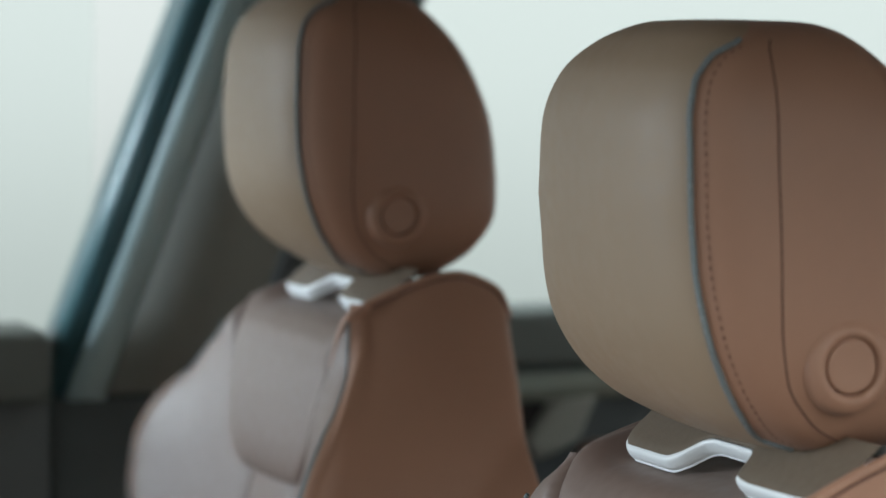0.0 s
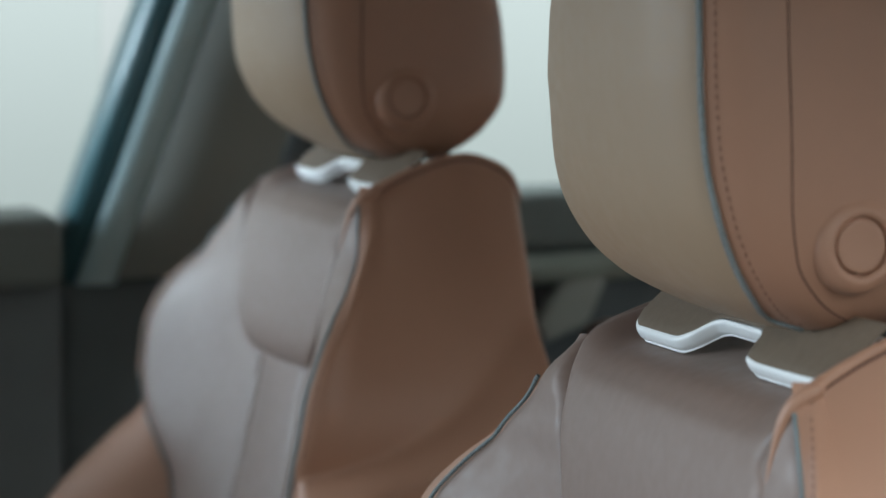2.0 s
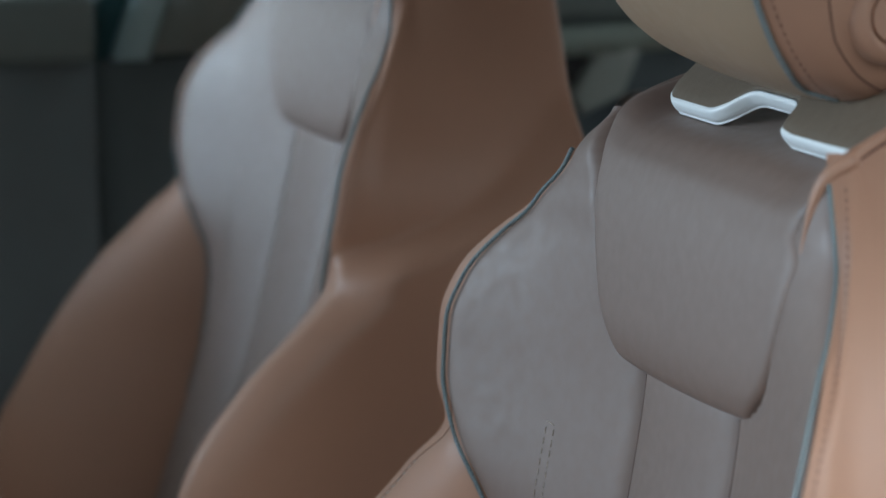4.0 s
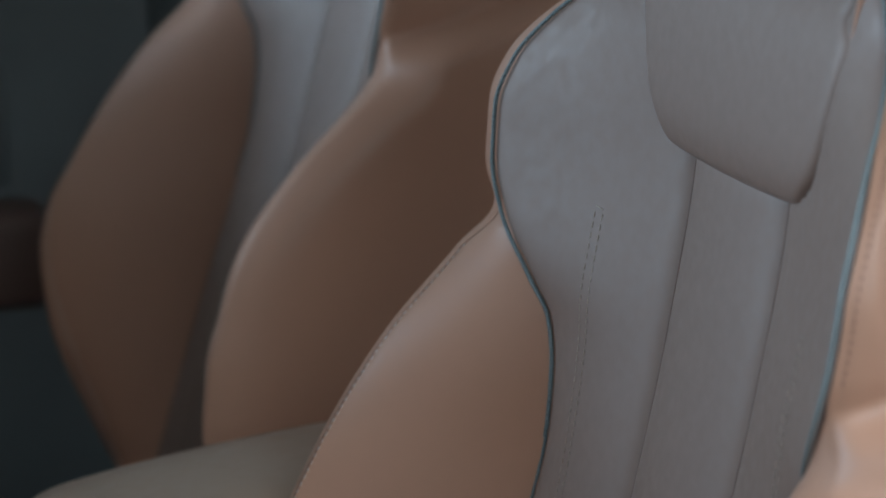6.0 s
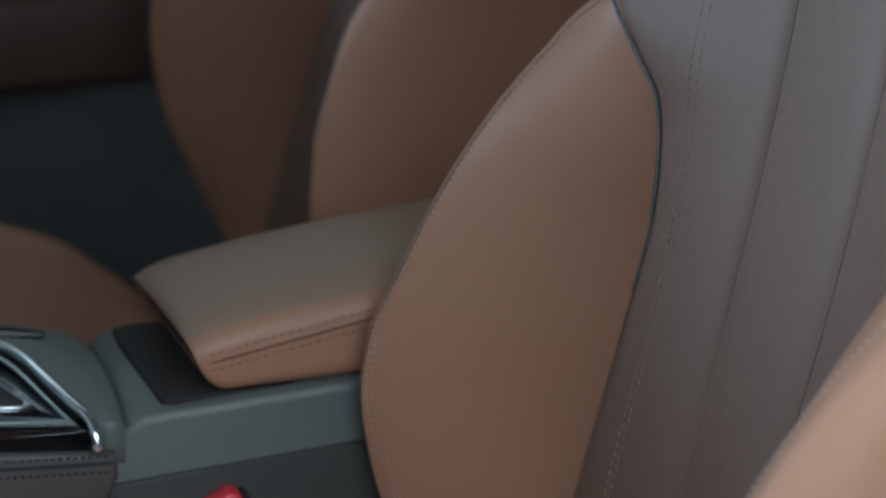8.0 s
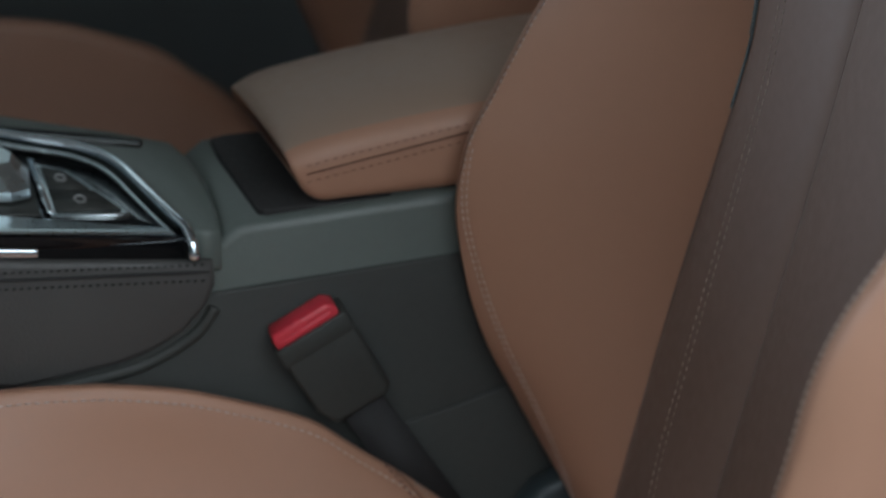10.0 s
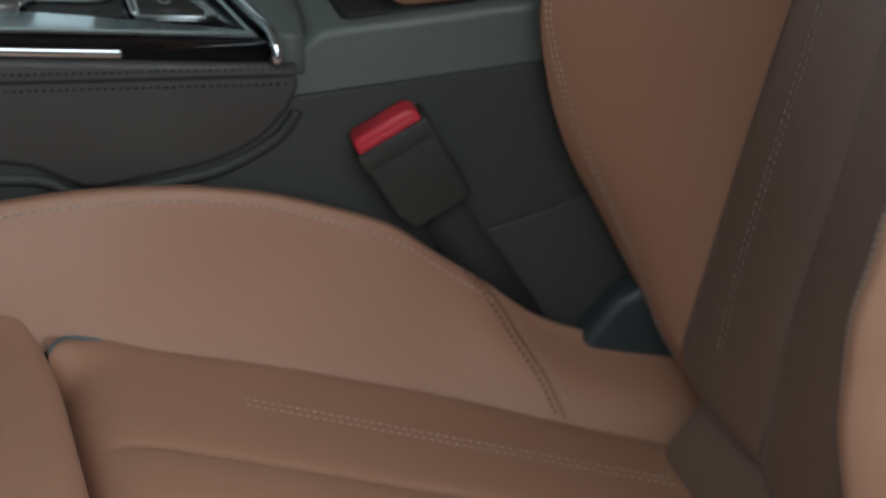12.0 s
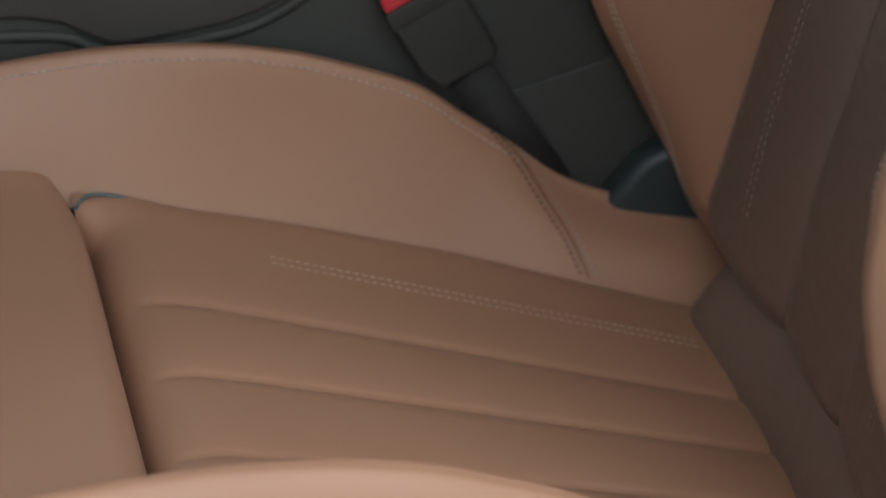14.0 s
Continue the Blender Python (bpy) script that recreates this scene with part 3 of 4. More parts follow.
    cushion = part("cushion", sheet(insert, 130, 150), TAN, seat, "tan leather seat cushion with drawn-in flutes")
    for du in (0.0, 0.0075):
        for side in (1, -1):
            row = []
            for x in np.linspace(0.170, 0.455, 80):
                u = 0.149 - (x - 0.165) * 0.09 - du
                row.append(P(x, side * u, cush_z(x) + 0.0036))
            part("stitching", stitches(row, 0.0056, 0.0034, 0.00040), THREAD_PALE, cushion, "pale double stitching", "stuff")

    def thigh(s, t):
        pts = [(-0.205, 0.40), (-0.20, 0.44), (-0.17, 0.475), (-0.11, 0.489), (-0.03, 0.494), (0.025, 0.492), (0.0445, 0.487), (0.053, 0.472), (0.054, 0.43)]
        q = spline([(a, b, 0) for a, b in pts], t)
        u = (2 * s - 1) * 0.206
        e = (1 - abs(2 * s - 1)) * 0.206
        return P(q.x + (0.010 * (0.19 - u) / 0.19 if t > 0.5 else 0) - 0.012 * (abs(2 * s - 1)) ** 8, u, q.y - 0.005 * (1 - (2 * s - 1) ** 2) + 0.008 * abs(2 * s - 1) ** 10)
    part("thigh_support", sheet(thigh, 40, 50), TAN, cushion, "tan leather thigh support")
    for side in (1, -1):
        def cush_bolster(s, t):
            x = -0.20 + t * 0.72
            ue = cush_u(x)
            zi = cush_z(x) if x > 0.07 else 0.478 - 0.12 * (x - 0.07) * (1 - soft(x, -0.05, 0.07))
            if x < -0.02:
                zi -= 0.9 * (x + 0.02) ** 2 * 3
            zr = cush_ridge(x) - 9 * max(0, -0.12 - x) ** 2 + (0.010 * soft(x, 0.38, 0.28) if side < 0 else 0)
            inn = 0.012 if side < 0 else 0
            zr = max(zr, zi + 0.004)
            pts = [(ue, zi - 0.008, 0), (ue + 0.006, zi + 0.002, 0), (ue + 0.022, zi + (zr - zi) * 0.5, 0), (0.242 - inn, zr - 0.006, 0), (0.25 - inn, zr, 0),
                   (0.260 - inn, zr - 0.006, 0), (0.275, zr - 0.03, 0), (0.28, zr - 0.09, 0), (0.279, 0.28, 0)]
            q = spline(pts, s)
            return P(x, side * q.x, q.y)
        part("cushion_bolster", sheet(cush_bolster, 44, 80), TAN, cushion, "raised tan leather cushion bolster")
        top = [P(x, side * 0.2405, cush_ridge(x) - 0.0062) for x in np.linspace(-0.1, 0.36, 90)]
        part("stitching", stitches(top, 0.006, 0.004, 0.0006), THREAD_PALE, cushion, "pale stitching", "stuff")
        seam_line = knots((0.375, 0.393), (0.3818, 0.3904), (0.4022, 0.3821), (0.4266, 0.3674), (0.455, 0.3502), (0.4756, 0.3326), (0.50, 0.309))
        for dx in (0.0, 0.0048, 0.0098):
            row = []
            for k in np.linspace(0.04, 0.96, 60):
                x = 0.36
                for _ in range(12):
                    q = cush_bolster(0.08 + 0.42 * float(1 - k), (x + 0.20) / 0.72)
                    x = 0.5 * x + 0.5 * (seam_line(q.z) + dx * soft(q.z, 0.49, 0.44))
                row.append(q + Vector((-0.0004, -side * 0.0012, 0.0012)))
            if dx == 0.0048:
                part("seam", tube(row, 0.0005, 6), SEAM, cushion)
            else:
                part("stitching", stitches(row, 0.0050, 0.0029, 0.0010), THREAD_ROSE if dx == 0 else THREAD_LIGHT, cushion, "stitched cross seam", "stuff")
        corner = [P(0.050, side * 0.176, 0.4845), P(0.053, side * 0.184, 0.485), P(0.060, side * 0.193, 0.484), P(0.07, side * 0.199, 0.480), P(0.085, side * 0.202, 0.474)]
        cord([spline(corner, k) for k in np.linspace(0, 1, 20)], 0.0015, GREEN_GREY, cushion, "twisted blue-grey piping")

    base = part("seat_base", box(-0.16, 0.50, 1.30 - 0.25, 1.30 + 0.25, 0.10, 0.30, 0.02), SHELL, seat, "charcoal plastic seat base")
    for u in (-0.2, 0.2):
        part("rail", box(-0.2, 0.6, 1.30 + u - 0.02, 1.30 + u + 0.02, -0.055, 0.10, 0.004), SATIN, seat, "metal seat rail")
    for side in (1, -1):
        part("recliner_cover", slab([(0.39, 0.30), (0.405, 0.375), (0.422, 0.412), (0.445, 0.440), (0.47, 0.452), (0.56, 0.47), (0.62, 0.40), (0.60, 0.28), (0.5, 0.24)], 1, 1.30 + side * 0.240, 1.30 + side * 0.268, 0.008, 3), RECLINER, seat, "dark recliner cover")
    return seat


seat = front_seat()
far_seat = copy_thing(seat, Matrix.Translation((0.27, 2.06, 0.013)))
hinge = Vector((0.47 - 0.25, 0, 0.42))
recline = Matrix.Translation(Vector((-0.036, 0, 0)) + hinge) @ Matrix.Rotation(radians(3.3), 4, "Y") @ Matrix.Translation(-hinge)
for ob in far_seat.children:
    if ob.name.startswith(("backrest", "headrest", "headrest_mount")):
        rise = {"backrest": (0.0, 0.014), "headrest": (-0.005, 0.018), "headrest_mount": (0.0, 0.016)}[ob.name.split(".")[0]]
        ob.matrix_local = Matrix.Translation((rise[0], 0, rise[1])) @ recline
    elif ob.name.startswith("cushion"):
        ob.matrix_local = Matrix.Translation((-0.01, 0, -0.04))


# ---- centre console ----
CY = 1.575


def sloped(ob):
    """Tip a part of the shifter panel: it climbs towards the front."""
    for v in ob.data.vertices:
        v.co.z -= (v.co.x + ORIGIN[0] - 0.135) * 0.114 - (v.co.y + ORIGIN[1] - 1.60) * 0.035
    return ob


def centre_console():
    con = empty("centre_console", (0.1, 1.68, -0.02), "charcoal centre console with padded side and gloss shifter panel", "console")
    prof = [(-0.40, 0.0), (-0.40, 0.68), (-0.30, 0.690), (0.222, 0.628), (0.236, 0.640), (0.247, 0.649), (0.42, 0.658), (0.62, 0.66), (0.66, 0.62), (0.66, 0.0)]
    body = part("console_body", slab(prof, 1, CY, 1.735, 0.008, 3), SOFT, con, "grey soft plastic console body")
    # lower side, set back under a fine joint
    part("lower_side", slab([(-0.39, -0.01), (-0.39, 0.56), (0.228, 0.603), (0.40, 0.613), (0.65, 0.618), (0.65, -0.01)], 1, CY - 0.0035, CY + 0.02, 0.002), SHELL, con, "charcoal lower console side")
    part("foot_side", slab([(0.30, -0.01), (0.30, 0.47), (0.34, 0.487), (0.40, 0.502), (0.44, 0.514), (0.62, 0.53), (0.62, -0.01)], 1, CY - 0.007, CY + 0.01, 0.0015), SHELL, con, "charcoal foot of the console")
    # padded panel with a sweeping lower edge
    edge = [(-0.38, 0.697), (0.06, 0.6485), (0.20, 0.6325), (0.228, 0.629), (0.229, 0.612), (0.222, 0.597), (0.206, 0.580), (0.186, 0.569), (0.164, 0.562), (0.13, 0.557), (0.096, 0.553), (0.085, 0.554),
            (0.07, 0.562), (0.054, 0.572), (0.03, 0.578), (-0.05, 0.58), (-0.38, 0.575)]
    padded = part("side_pad", slab(edge, 1, CY - 0.011, CY + 0.01, 0.005, 3), PAD, con, "dark grey leatherette side pad")
    rim = [(-0.02, 0.566), (0.05, 0.561), (0.072, 0.551), (0.085, 0.545), (0.10, 0.544), (0.165, 0.553), (0.19, 0.561), (0.212, 0.573), (0.222, 0.583), (0.229, 0.594)]
    part("rim", tube([spline([(a, CY - 0.003, b) for a, b in rim], k) for k in np.linspace(0, 1, 60)], 0.0048, 10), SHELL, con, "dark rim round the pad")
    for z in (0.6285, 0.6170):
        row = [(x, CY - 0.0115, z + (0.22 - x) * 0.068) for x in np.linspace(-0.3, 0.222, 120)]
        part("stitching", stitches(row, 0.0049, 0.0026, 0.0010), THREAD_GREY, padded, "grey double stitching", "stuff")
    row = [(x, CY - 0.0115, 0.6232 + (0.22 - x) * 0.068) for x in np.linspace(-0.3, 0.225, 40)]
    part("seam", tube(row, 0.0012, 6), THREAD_GREY, padded)
    # gloss band along the upper edge, and the panel on top: all climb to the front
    def top_part(*a):
        return sloped(part(*a))
    top_part("gloss_band", slab([(-0.38, 0.6415), (0.210, 0.6415), (0.211, 0.656), (-0.38, 0.656)], 1, CY - 0.007, CY + 0.01, 0.003), GLOSS, con, "piano black band")
    top_part("bright_strip", box(-0.38, 0.116, CY - 0.0095, CY - 0.004, 0.6424, 0.6496, 0.002), CHROME, con, "bright metal strip")
    shape = [(-0.30, CY - 0.004), (0.207, CY - 0.004), (0.200, 1.595), (0.190, 1.628), (0.180, 1.66), (0.168, 1.682), (0.150, 1.695), (0.12, 1.706), (0.06, 1.722), (-0.30, 1.745)]
    panel = top_part("shifter_panel", slab(shape, 2, 0.645, 0.658, 0.002), GLOSS, con, "piano black shifter panel")
    top_part("satin_edge", slab([(-0.30, CY - 0.006), (0.204, CY - 0.006), (0.199, CY + 0.001), (0.10, CY + 0.018), (0.063, CY + 0.023), (-0.05, CY + 0.030), (-0.30, CY + 0.046)], 2, 0.6575, 0.6605, 0.0012), SATIN, con, "satin edge strip")
    arc = [(-0.30, 1.752, 0.663), (-0.05, 1.752, 0.663), (0.04, 1.741, 0.663), (0.085, 1.730, 0.663), (0.128, 1.712, 0.663), (0.155, 1.701, 0.663), (0.173, 1.686, 0.663), (0.185, 1.663, 0.663), (0.195, 1.628, 0.663),
           (0.205, 1.595, 0.662), (0.2125, CY + 0.002, 0.660), (0.2150, CY - 0.007, 0.655), (0.2155, CY - 0.0105, 0.649), (0.2155, CY - 0.0105, 0.6435)]
    top_part("chrome_trim", tube([spline(arc, k) for k in np.linspace(0, 1, 100)], 0.0040, 10), CHROME, con, "curved chrome trim")
    top_part("inner_trim", tube([spline([(a - 0.009, b - 0.006, c - 0.003) for a, b, c in arc[:-3]], k) for k in np.linspace(0, 1, 80)], 0.0016, 8), SATIN, con, "fine inner metal line")
    outer = [(-0.30, 1.758), (0.04, 1.734), (0.09, 1.728), (0.13, 1.717), (0.158, 1.706), (0.178, 1.69), (0.190, 1.666), (0.200, 1.63), (0.210, 1.597), (0.218, CY - 0.004), (0.2345, CY - 0.004), (0.2375, 1.60), (0.238, 1.65), (0.232, 1.69), (0.224, 1.716), (0.19, 1.732), (0.10, 1.765), (-0.30, 1.80)]
    top_part("shoulder", slab(outer, 2, 0.630, 0.6615, 0.004, 3), SOFT, con, "grey console shoulder")
    top_part("card_slot", slab([(-0.06, 1.755), (0.17, 1.709), (0.201, 1.704), (0.204, 1.712), (0.18, 1.721), (-0.06, 1.772)], 2, 0.661, 0.6635, 0.001), GLOSS, con, "narrow black slot")
    top_part("well", box(0.058, 0.121, 1.598, 1.650, 0.6565, 0.6592, 0.001), SHELL, con, "dark shifter well")
    foot = [(-0.06, 1.612), (0.104, 1.612), (0.117, 1.619), (0.119, 1.648), (0.106, 1.668), (-0.06, 1.674)]
    crown = [(-0.06, 1.628), (0.094, 1.627), (0.106, 1.632), (0.108, 1.648), (0.100, 1.660), (-0.06, 1.666)]
    block = ([(*p, 0.6615) for p in foot] + [(*p, 0.668) for p in foot] + [(*p, 0.6815) for p in crown],
             [tuple(range(6))[::-1], tuple(range(12, 18))] + [(a + k, a + (k + 1) % 6, a + 6 + (k + 1) % 6, a + 6 + k) for a in (0, 6) for k in range(6)])
    lever = flat_shade(top_part("shift_lever", block, SATIN, con, "satin metal shift lever"))
    top_part("lever_cap", slab([(-0.06, 1.630), (0.040, 1.6295), (0.046, 1.660), (-0.06, 1.664)], 2, 0.6810, 0.6828, 0.0008), CHROME, lever, "bright cap plate")
    top_part("lever_foot", slab([(-0.06, 1.594), (0.050, 1.594), (0.066, 1.612), (-0.06, 1.616)], 2, 0.658, 0.6665, 0.002, 2), CHROME, lever, "chrome lever foot")
    top_part("button_frame", slab([(0.128, 1.596), (0.170, 1.597), (0.180, 1.600), (0.166, 1.630), (0.146, 1.668), (0.125, 1.680)], 2, 0.6565, 0.6600, 0.001), SATIN, con, "satin frame round the buttons")
    for quad in ([(0.131, 1.599), (0.174, 1.601), (0.160, 1.630), (0.130, 1.632)], [(0.130, 1.635), (0.157, 1.633), (0.143, 1.662), (0.129, 1.669)]):
        btn = top_part("button", slab(quad, 2, 0.659, 0.6622, 0.001), SHELL, con, "dark push button")
        cx, cy = sum(q[0] for q in quad) / 4, sum(q[1] for q in quad) / 4
        top_part("mark", tube([(cx + 0.0035 * math.cos(a), cy + 0.0055 * math.sin(a), 0.6625) for a in np.linspace(0, math.tau, 18)], 0.0008, 5), MARK, btn, "pale printed mark")
    top_part("button_bar", slab([(0.1255, 1.597), (0.1295, 1.597), (0.1245, 1.682), (0.1205, 1.682)], 2, 0.659, 0.6620, 0.0012), CHROME, con, "bright bar beside the buttons")
    # tray in front of the armrest
    tray = [(0.268, CY + 0.008), (0.45, CY + 0.012), (0.45, 1.722), (0.262, 1.722), (0.252, 1.718), (0.2525, 1.69), (0.262, CY + 0.012)]
    part("tray", slab(tray, 2, 0.645, 0.6545, 0.001), RUBBER, con, "matt black open tray")
    return con


centre_console()


def armrest():
    arm = empty("armrest", (0.42, 1.68, 0.655), "tan leather armrest lid with a stitched seam", "armrest")
    y0, y1 = CY + 0.002, 1.738
    top = knots((0.262, 0.698), (0.28, 0.704), (0.30, 0.709), (0.36, 0.720), (0.45, 0.731), (0.60, 0.742))

    def lid(s, t):
        """Rounded box with a crowned top; the nose is tucked under."""
        x = 0.265 + 0.339 * t ** 1.6
        zt, zb = top(x), 0.652
        g = s * math.tau - math.pi / 2
        c, q = math.cos(g), math.sin(g)
        n = 3.0 if q > 0 else 5.0
        yc, hw = (y0 + y1) / 2, (y1 - y0) / 2
        zm = zb + (zt - zb) * 0.46
        f = (1 - (1 - min(1, (x - 0.262) / 0.034)) ** 2.2) ** (1 / 2.2)
        y = yc - hw * (0.90 + 0.10 * f) * math.copysign(abs(c) ** (2 / n), c)
        z = zm + ((zt - zm) if q > 0 else (zm - zb)) * math.copysign(abs(q) ** (2 / n), q) * f
        z += 0.012 * (1 - f)
        under = 0.022 * max(0, (zt - z) / (zt - zb)) ** 1.3 * math.exp(-(x - 0.262) / 0.05)
        return Vector((x + under + 0.016 * (y1 - y) / (y1 - y0) * (1 - t) ** 6, y, z))
    # s runs once round: sides and underside are tan, the crown's grey paints the window's reflection
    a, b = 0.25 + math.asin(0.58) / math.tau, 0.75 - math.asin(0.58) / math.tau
    pad_ = part("lid", sheet(lambda s, t: lid((b + (1 + a - b) * s) % 1.0, t), 50, 60), TAN, arm, "padded tan leather lid")
    part("crown", sheet(lambda s, t: lid(a + (b - a) * s, t), 40, 60), CROWN_SHEEN, pad_, "tan leather crown of the lid, greyed for the reflected sky")
    seam = lambda x: 0.679 + 0.172 * (x - 0.29)
    part("seam", tube([(x, y0 - 0.0012, seam(x)) for x in np.linspace(0.294, 0.60, 30)], 0.0005, 6), SEAM, pad_)
    for dz in (0.0055, -0.0055):
        part("stitching", stitches([(x, y0 - 0.0012 - (0.0003 if dz < 0 else -0.0012), seam(x) + dz) for x in np.linspace(0.293, 0.60, 60)], 0.006, 0.0032, 0.0004), THREAD_DARK, pad_, "brown stitching", "stuff")
    return arm


armrest()


# ---- seat belt buckle ----
def buckle():
    b = empty("seat_belt_buckle", (0.35, 1.556, 0.40), "black seat belt buckle with a red release button", "seat belt")
    m = pose(0.300, 1.560, 0.557, 0, -28.5, 0)   # local z along the buckle, x across it
    def place(bm):
        bmesh.ops.transform(bm, matrix=m, verts=bm.verts)
        return bm
    body = part("buckle_body", place(slab([(-0.0265, 0.024), (-0.0262, -0.032), (-0.020, -0.046), (0.020, -0.047), (0.0255, -0.041), (0.026, 0.024)], 1, -0.012, 0.012, 0.004, 3)), SHELL, b, "black plastic buckle body")
    part("collar", place(box(-0.0272, 0.0267, -0.0127, 0.0127, 0.010, 0.0245, 0.0015)), SHELL, body)
    part("release_button", place(slab([(-0.0252, 0.018), (-0.0252, 0.031), (-0.0225, 0.0355), (0.0175, 0.0355), (0.0225, 0.031), (0.0235, 0.018)], 1, -0.010, 0.009, 0.003, 3)), RED, body, "red release button")
    part("groove", place(box(-0.0215, 0.0175, -0.0112, -0.0098, 0.0255, 0.0295, 0.001)), RED, body)
    part("stalk", place(slab([(-0.014, -0.05), (0.016, -0.05), (0.022, -0.16), (-0.01, -0.16)], 1, -0.005, 0.006, 0.002)), WEB, b, "black webbing stalk")
    return b


buckle()

# ---- cabin shell ----
ORIGIN[:] = (0, 0, 0)


def setting(name, mesh, material, label):
    ORIGIN[:] = (0, 0, 0)
    return tagged(part(name, mesh, material), label, "structure", kind="structure")


setting("floor", box(-1.2, 2.2, 0.80, 2.66, -0.10, -0.02, 0), CARPET, "black carpeted cabin floor")
setting("ceiling", box(-0.78, 2.3, 0.81, 2.62, 1.56, 1.60, 0.01), HEADLINER, "pale cloth headliner under the roof")
setting("trim_roof", box(-0.81, 2.35, 0.77, 2.68, 1.602, 1.63, 0.01), PAINT, "blue-green painted car roof")
setting("wall_front", box(-1.25, -1.15, 0.80, 2.66, -0.1, 0.98, 0.02), DOOR, "dark bulkhead and dashboard side")
setting("wall_rear", box(2.25, 2.35, 0.80, 2.66, -0.1, 1.05, 0.02), DOOR, "dark rear wall of the cabin")


def far_door(name, x0, x1, z_sill, label):
    d = empty(name, ((x0 + x1) / 2, 2.62, 0.0), label, "car door", kind="structure")
    part("door_panel", slab([(x0, 0.0), (x0, z_sill - 0.05), (x1, z_sill - 0.04), (x1, 0.0)], 1, 2.55, 2.66, 0.01), DOOR, d, "dark moulded door panel")
    part("sill", slab([(x0, z_sill - 0.055), (x0, z_sill - 0.01), (x0 + 0.01, z_sill), (x1 - 0.01, z_sill + 0.02), (x1, z_sill + 0.01), (x1, z_sill - 0.05)], 1, 2.535, 2.67, 0.012, 3), SILL_DARK, d, "dark grey-green padded sill")
    return d


front = far_door("door_1", -0.62, 0.545, 1.09, "closed far front car door with dark brown armrest")
part("armrest", box(-0.5, 0.43, 2.47, 2.552, 0.60, 0.70, 0.02, 4), BROWN, front, "dark brown leather door armrest")
part("insert", box(-0.5, 0.40, 2.535, 2.556, 0.71, 0.84, 0.008), DOOR, front)
part("pane", box(-0.55, 0.60, 2.612, 2.616, 1.08, 1.56, 0), GLASS, front, "clear side glass").visible_shadow = False
rear_d = far_door("door_2", 0.80, 1.75, 1.115, "closed far rear car door with grey trim strip")
part("strip", slab([(0.82, 1.050), (1.7, 1.075), (1.7, 1.045), (0.82, 1.022)], 1, 2.53, 2.556, 0.005), SILL, rear_d, "grey-green trim strip")
part("recess", box(1.04, 1.085, 2.537, 2.558, 0.995, 1.025, 0.004), RUBBER, rear_d, "black handle recess")
part("handle", slab([(1.07, 1.030), (1.12, 1.032), (1.10, 0.985), (1.055, 0.965), (1.04, 0.985)], 1, 2.525, 2.55, 0.006, 3), FABRIC, rear_d, "pale door handle")
part("armrest", box(1.10, 1.7, 2.46, 2.556, 0.86, 0.985, 0.02, 3), TAN, rear_d, "tan door armrest")
part("pane", box(0.78, 1.75, 2.612, 2.616, 1.1, 1.56, 0), GLASS, rear_d, "clear side glass").visible_shadow = False

# pillar between the far doors, leaning to the rear
pillar = empty("door_pillar", (0.70, 2.58, 0.0), "grey cloth-trimmed door pillar leaning to the rear", "pillar", kind="structure")
lean = 0.378


def leaning(w0, w1, z0, z1):
    return [(0.563 + (z0 - 1.108) * lean + w0, z0), (0.563 + (z1 - 1.108) * lean + w0, z1), (0.563 + (z1 - 1.108) * lean + w1, z1), (0.563 + (z0 - 1.108) * lean + w1, z0)]


part("door_frame", slab(leaning(0.002, 0.030, 0.98, 1.57), 1, 2.57, 2.66, 0.004), PAINT, pillar, "blue-green window frame")
# pale strip whose colour paints the light reflected along the pillar's edge
part("seal", slab(leaning(0.026, 0.062, 1.040, 1.57), 1, 2.548, 2.62, 0.008, 3), EDGE, pillar, "pale blue-green strip for the light reflected on the pillar edge")
part("pillar_trim", slab(leaning(0.060, 0.185, 1.046, 1.57), 1, 2.545, 2.63, 0.012, 3), FABRIC, pillar, "grey cloth upper trim")
part("lower_trim", slab([(0.552, 0.0), (0.55, 1.04), (0.80, 1.04), (0.80, 0.0)], 1, 2.556, 2.65, 0.008), DOOR, pillar, "dark lower trim")
part("belt_cover", slab(leaning(0.183, 0.245, 1.0, 1.57), 1, 2.56, 2.64, 0.008), DOOR, pillar, "dark trim beside the rear window")

setting("trim_rear_pillar", slab([(1.75, 1.08), (2.05, 1.57), (2.3, 1.57), (2.3, 1.0), (1.75, 1.0)], 1, 2.54, 2.66, 0.01), FABRIC, "grey rear pillar trim")
setting("trim_front_pillar", slab([(-1.05, 1.04), (-0.74, 1.57), (-0.66, 1.57), (-0.94, 1.04)], 1, 2.54, 2.66, 0.01), FABRIC, "grey windscreen pillar trim")


def rear_bench():
    b = empty("rear_bench", (1.55, 1.68, -0.02), "tan leather rear bench", "car seat")
    part("cushion", box(1.15, 1.72, 1.0, 2.48, 0.10, 0.46, 0.06, 4), TAN, b, "tan bench cushion")
    back = part("backrest", slab([(1.62, 0.42), (1.78, 1.02), (1.86, 1.04), (1.95, 0.98), (1.85, 0.40)], 1, 1.0, 2.48, 0.03, 4), TAN, b, "tan bench backrest")
    return b


rear_bench()

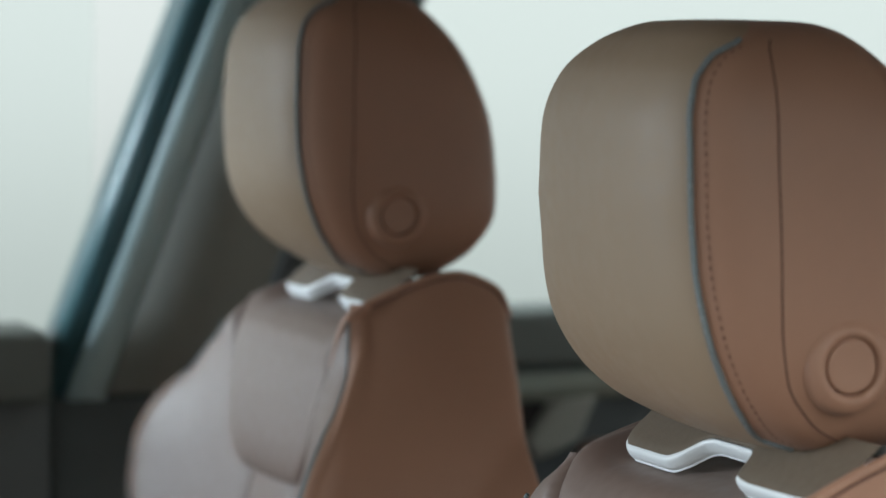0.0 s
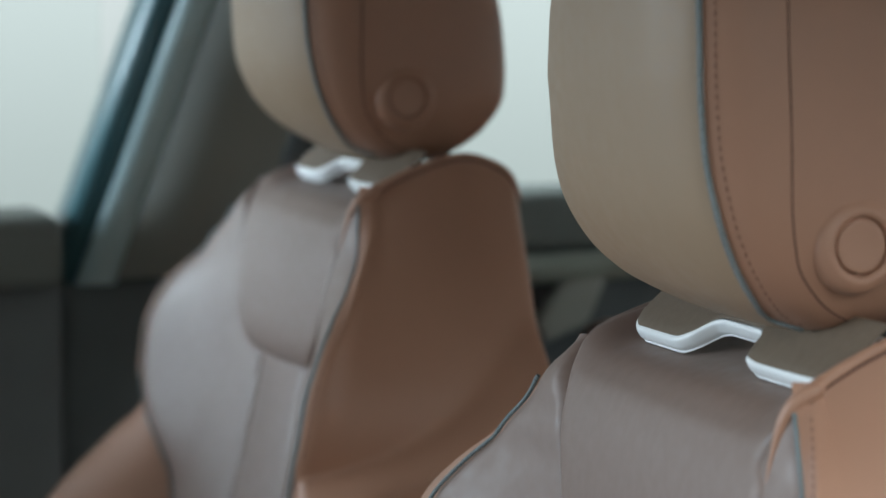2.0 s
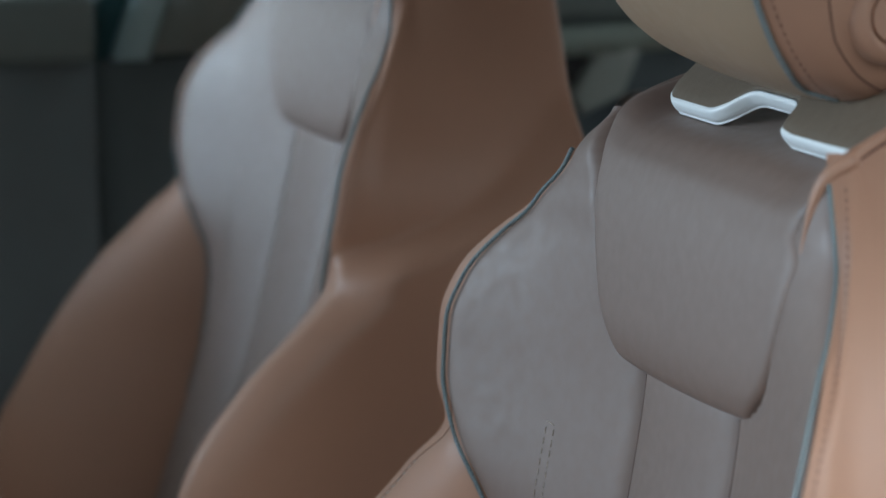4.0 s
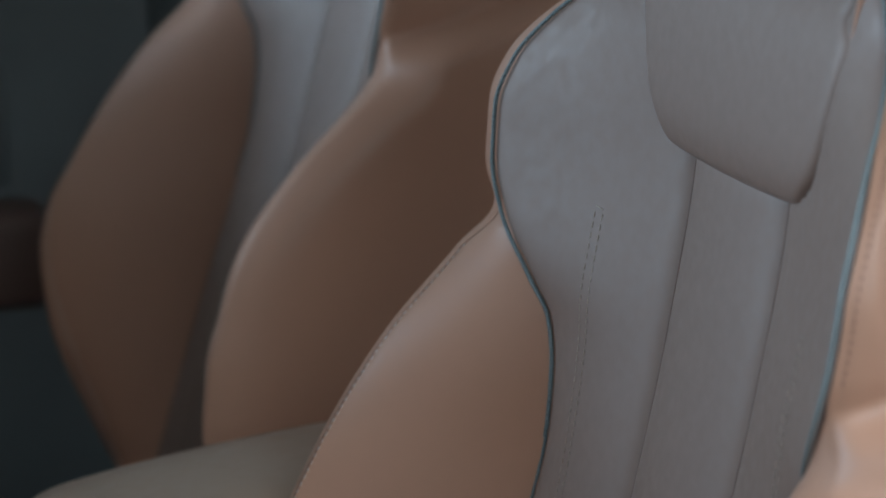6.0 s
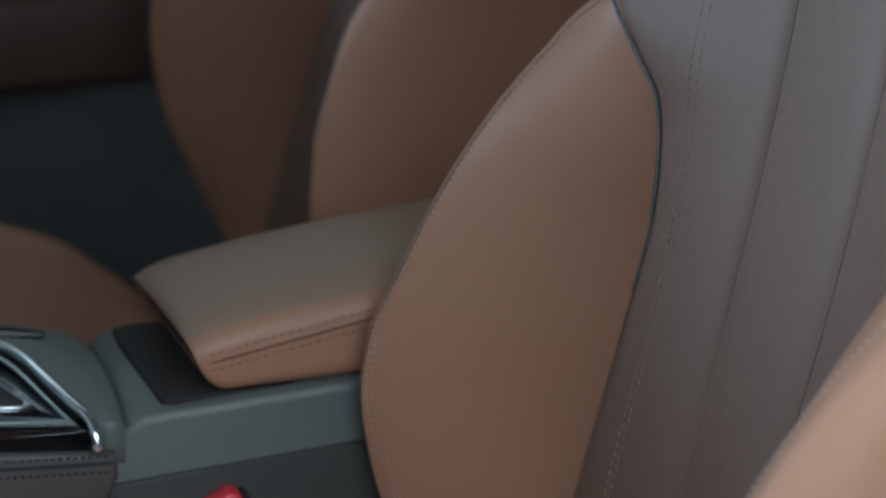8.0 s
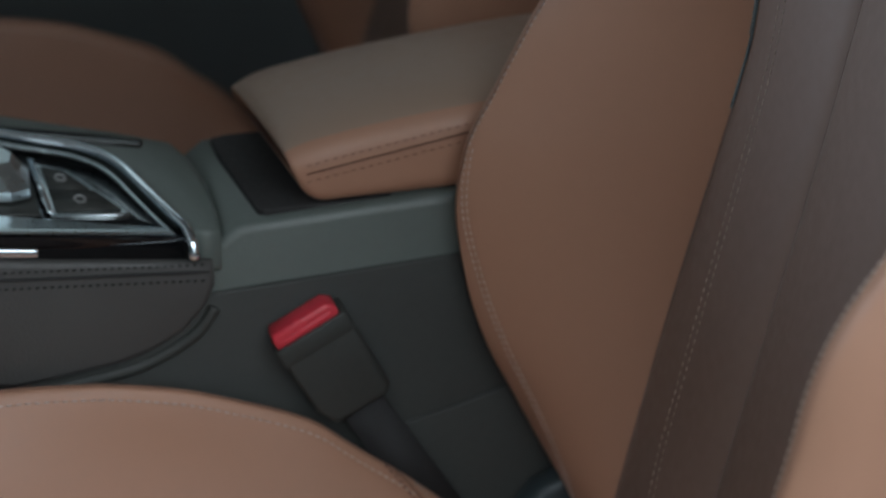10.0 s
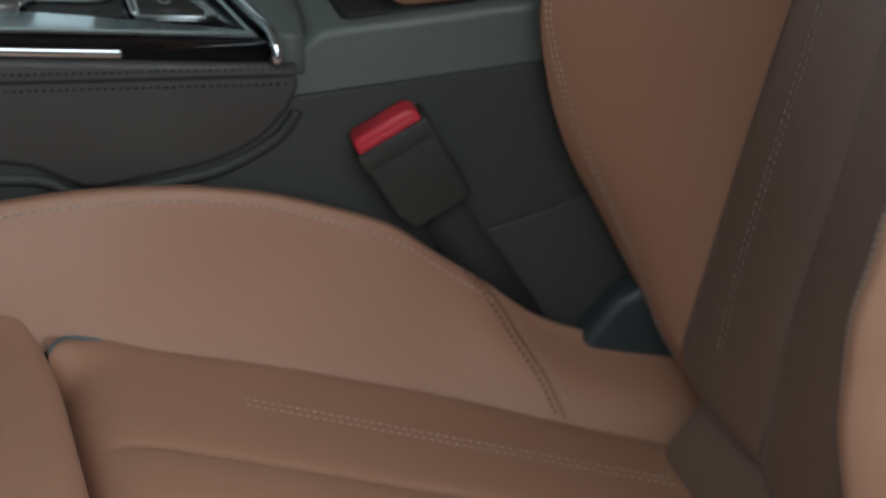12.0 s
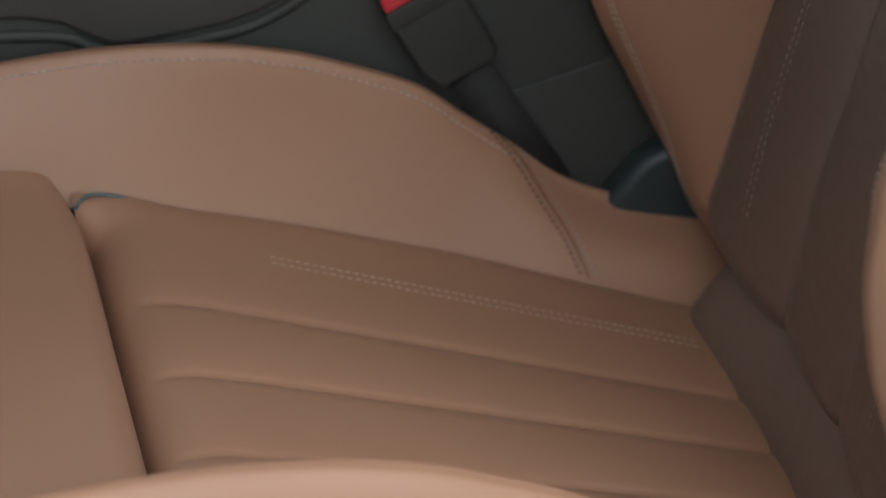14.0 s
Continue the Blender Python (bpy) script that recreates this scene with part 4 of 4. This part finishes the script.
# near side behind the open door, and the dashboard that shades the footwell
setting("wall_near", slab([(0.80, -0.1), (0.80, 1.10), (2.3, 1.13), (2.3, -0.1)], 1, 0.70, 0.78, 0.01), DOOR, "dark inner side of the near rear door")
setting("trim_near_pillar", slab([(0.70, -0.1), (0.70, 1.08), (0.86, 1.56), (1.0, 1.56), (0.82, 1.08), (0.82, -0.1)], 1, 0.72, 0.805, 0.01), FABRIC, "grey near door pillar trim")
setting("wall_dash", slab([(-1.15, 0.20), (-1.15, 1.0), (-0.65, 1.07), (-0.36, 1.06), (-0.30, 1.01), (-0.28, 0.80), (-0.38, 0.52), (-0.60, 0.20)], 1, 0.80, 2.54, 0.03, 3), DOOR, "dark dashboard")
setting("wall_near_front", slab([(-1.2, -0.1), (-1.2, 1.03), (-0.56, 1.06), (-0.54, 0.6), (-0.60, -0.1)], 1, 0.70, 0.79, 0.01), DOOR, "dark near front body side")
setting("trim_near_front_pillar", slab([(-1.05, 1.03), (-0.74, 1.57), (-0.62, 1.57), (-0.58, 1.05)], 1, 0.72, 0.80, 0.01), FABRIC, "grey near windscreen pillar trim")
setting("trim_near_roof_rail", box(-0.72, 2.3, 0.77, 0.86, 1.465, 1.556, 0.02, 3), FABRIC, "grey roof rail trim over the open door")
near_door = empty("door_3", (-0.52, 0.70, 0.0), "opened near front car door", "car door", kind="structure")
ORIGIN[:] = (0, 0, 0)
near_door.matrix_world = pose(-0.52, 0.70, 0, 0, 0, -63)
part("door_panel", slab([(0.0, 0.02), (0.0, 1.07), (1.10, 1.10), (1.16, 0.9), (1.12, 0.3), (0.95, 0.02)], 1, -0.05, 0.04, 0.01), DOOR, near_door, "dark door panel")
for bar in ([(0.02, 1.06, 0), (0.16, 1.20, 0), (0.36, 1.40, 0), (0.55, 1.50, 0)], [(0.53, 1.50, 0), (0.80, 1.52, 0), (1.10, 1.50, 0)], [(1.10, 1.51, 0), (1.12, 1.30, 0), (1.10, 1.09, 0)]):
    part("window_frame", tube([(a, 0, b) for a, b, c in bar], 0.035, 8, up=(0, 1, 0)), DOOR, near_door, "dark window frame")
# outside
ORIGIN[:] = (0, 0, 0)
ground = part("ground", ([(-200, -200, -0.32), (200, -200, -0.32), (200, 200, -0.32), (-200, 200, -0.32)], [(0, 1, 2, 3)]), ASPHALT)
tagged(ground, "grey asphalt ground round the car", "ground", kind="structure")
# Glowing board added to stand for the bright horizon behind the far windows
HAZE_GLOW = bpy.data.materials.new("white_haze_glow")
HAZE_GLOW.use_nodes = True
_h = HAZE_GLOW.node_tree.nodes["Principled BSDF"]
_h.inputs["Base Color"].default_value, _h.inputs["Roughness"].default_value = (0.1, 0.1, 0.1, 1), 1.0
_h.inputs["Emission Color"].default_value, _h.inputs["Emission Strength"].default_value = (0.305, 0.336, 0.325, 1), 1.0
haze = part("backdrop", box(-12, 30, 14.0, 14.2, -0.3, 1.9, 0), HAZE_GLOW)
tagged(haze, "glowing board in place of white haze in the distance", "backdrop", kind="structure")
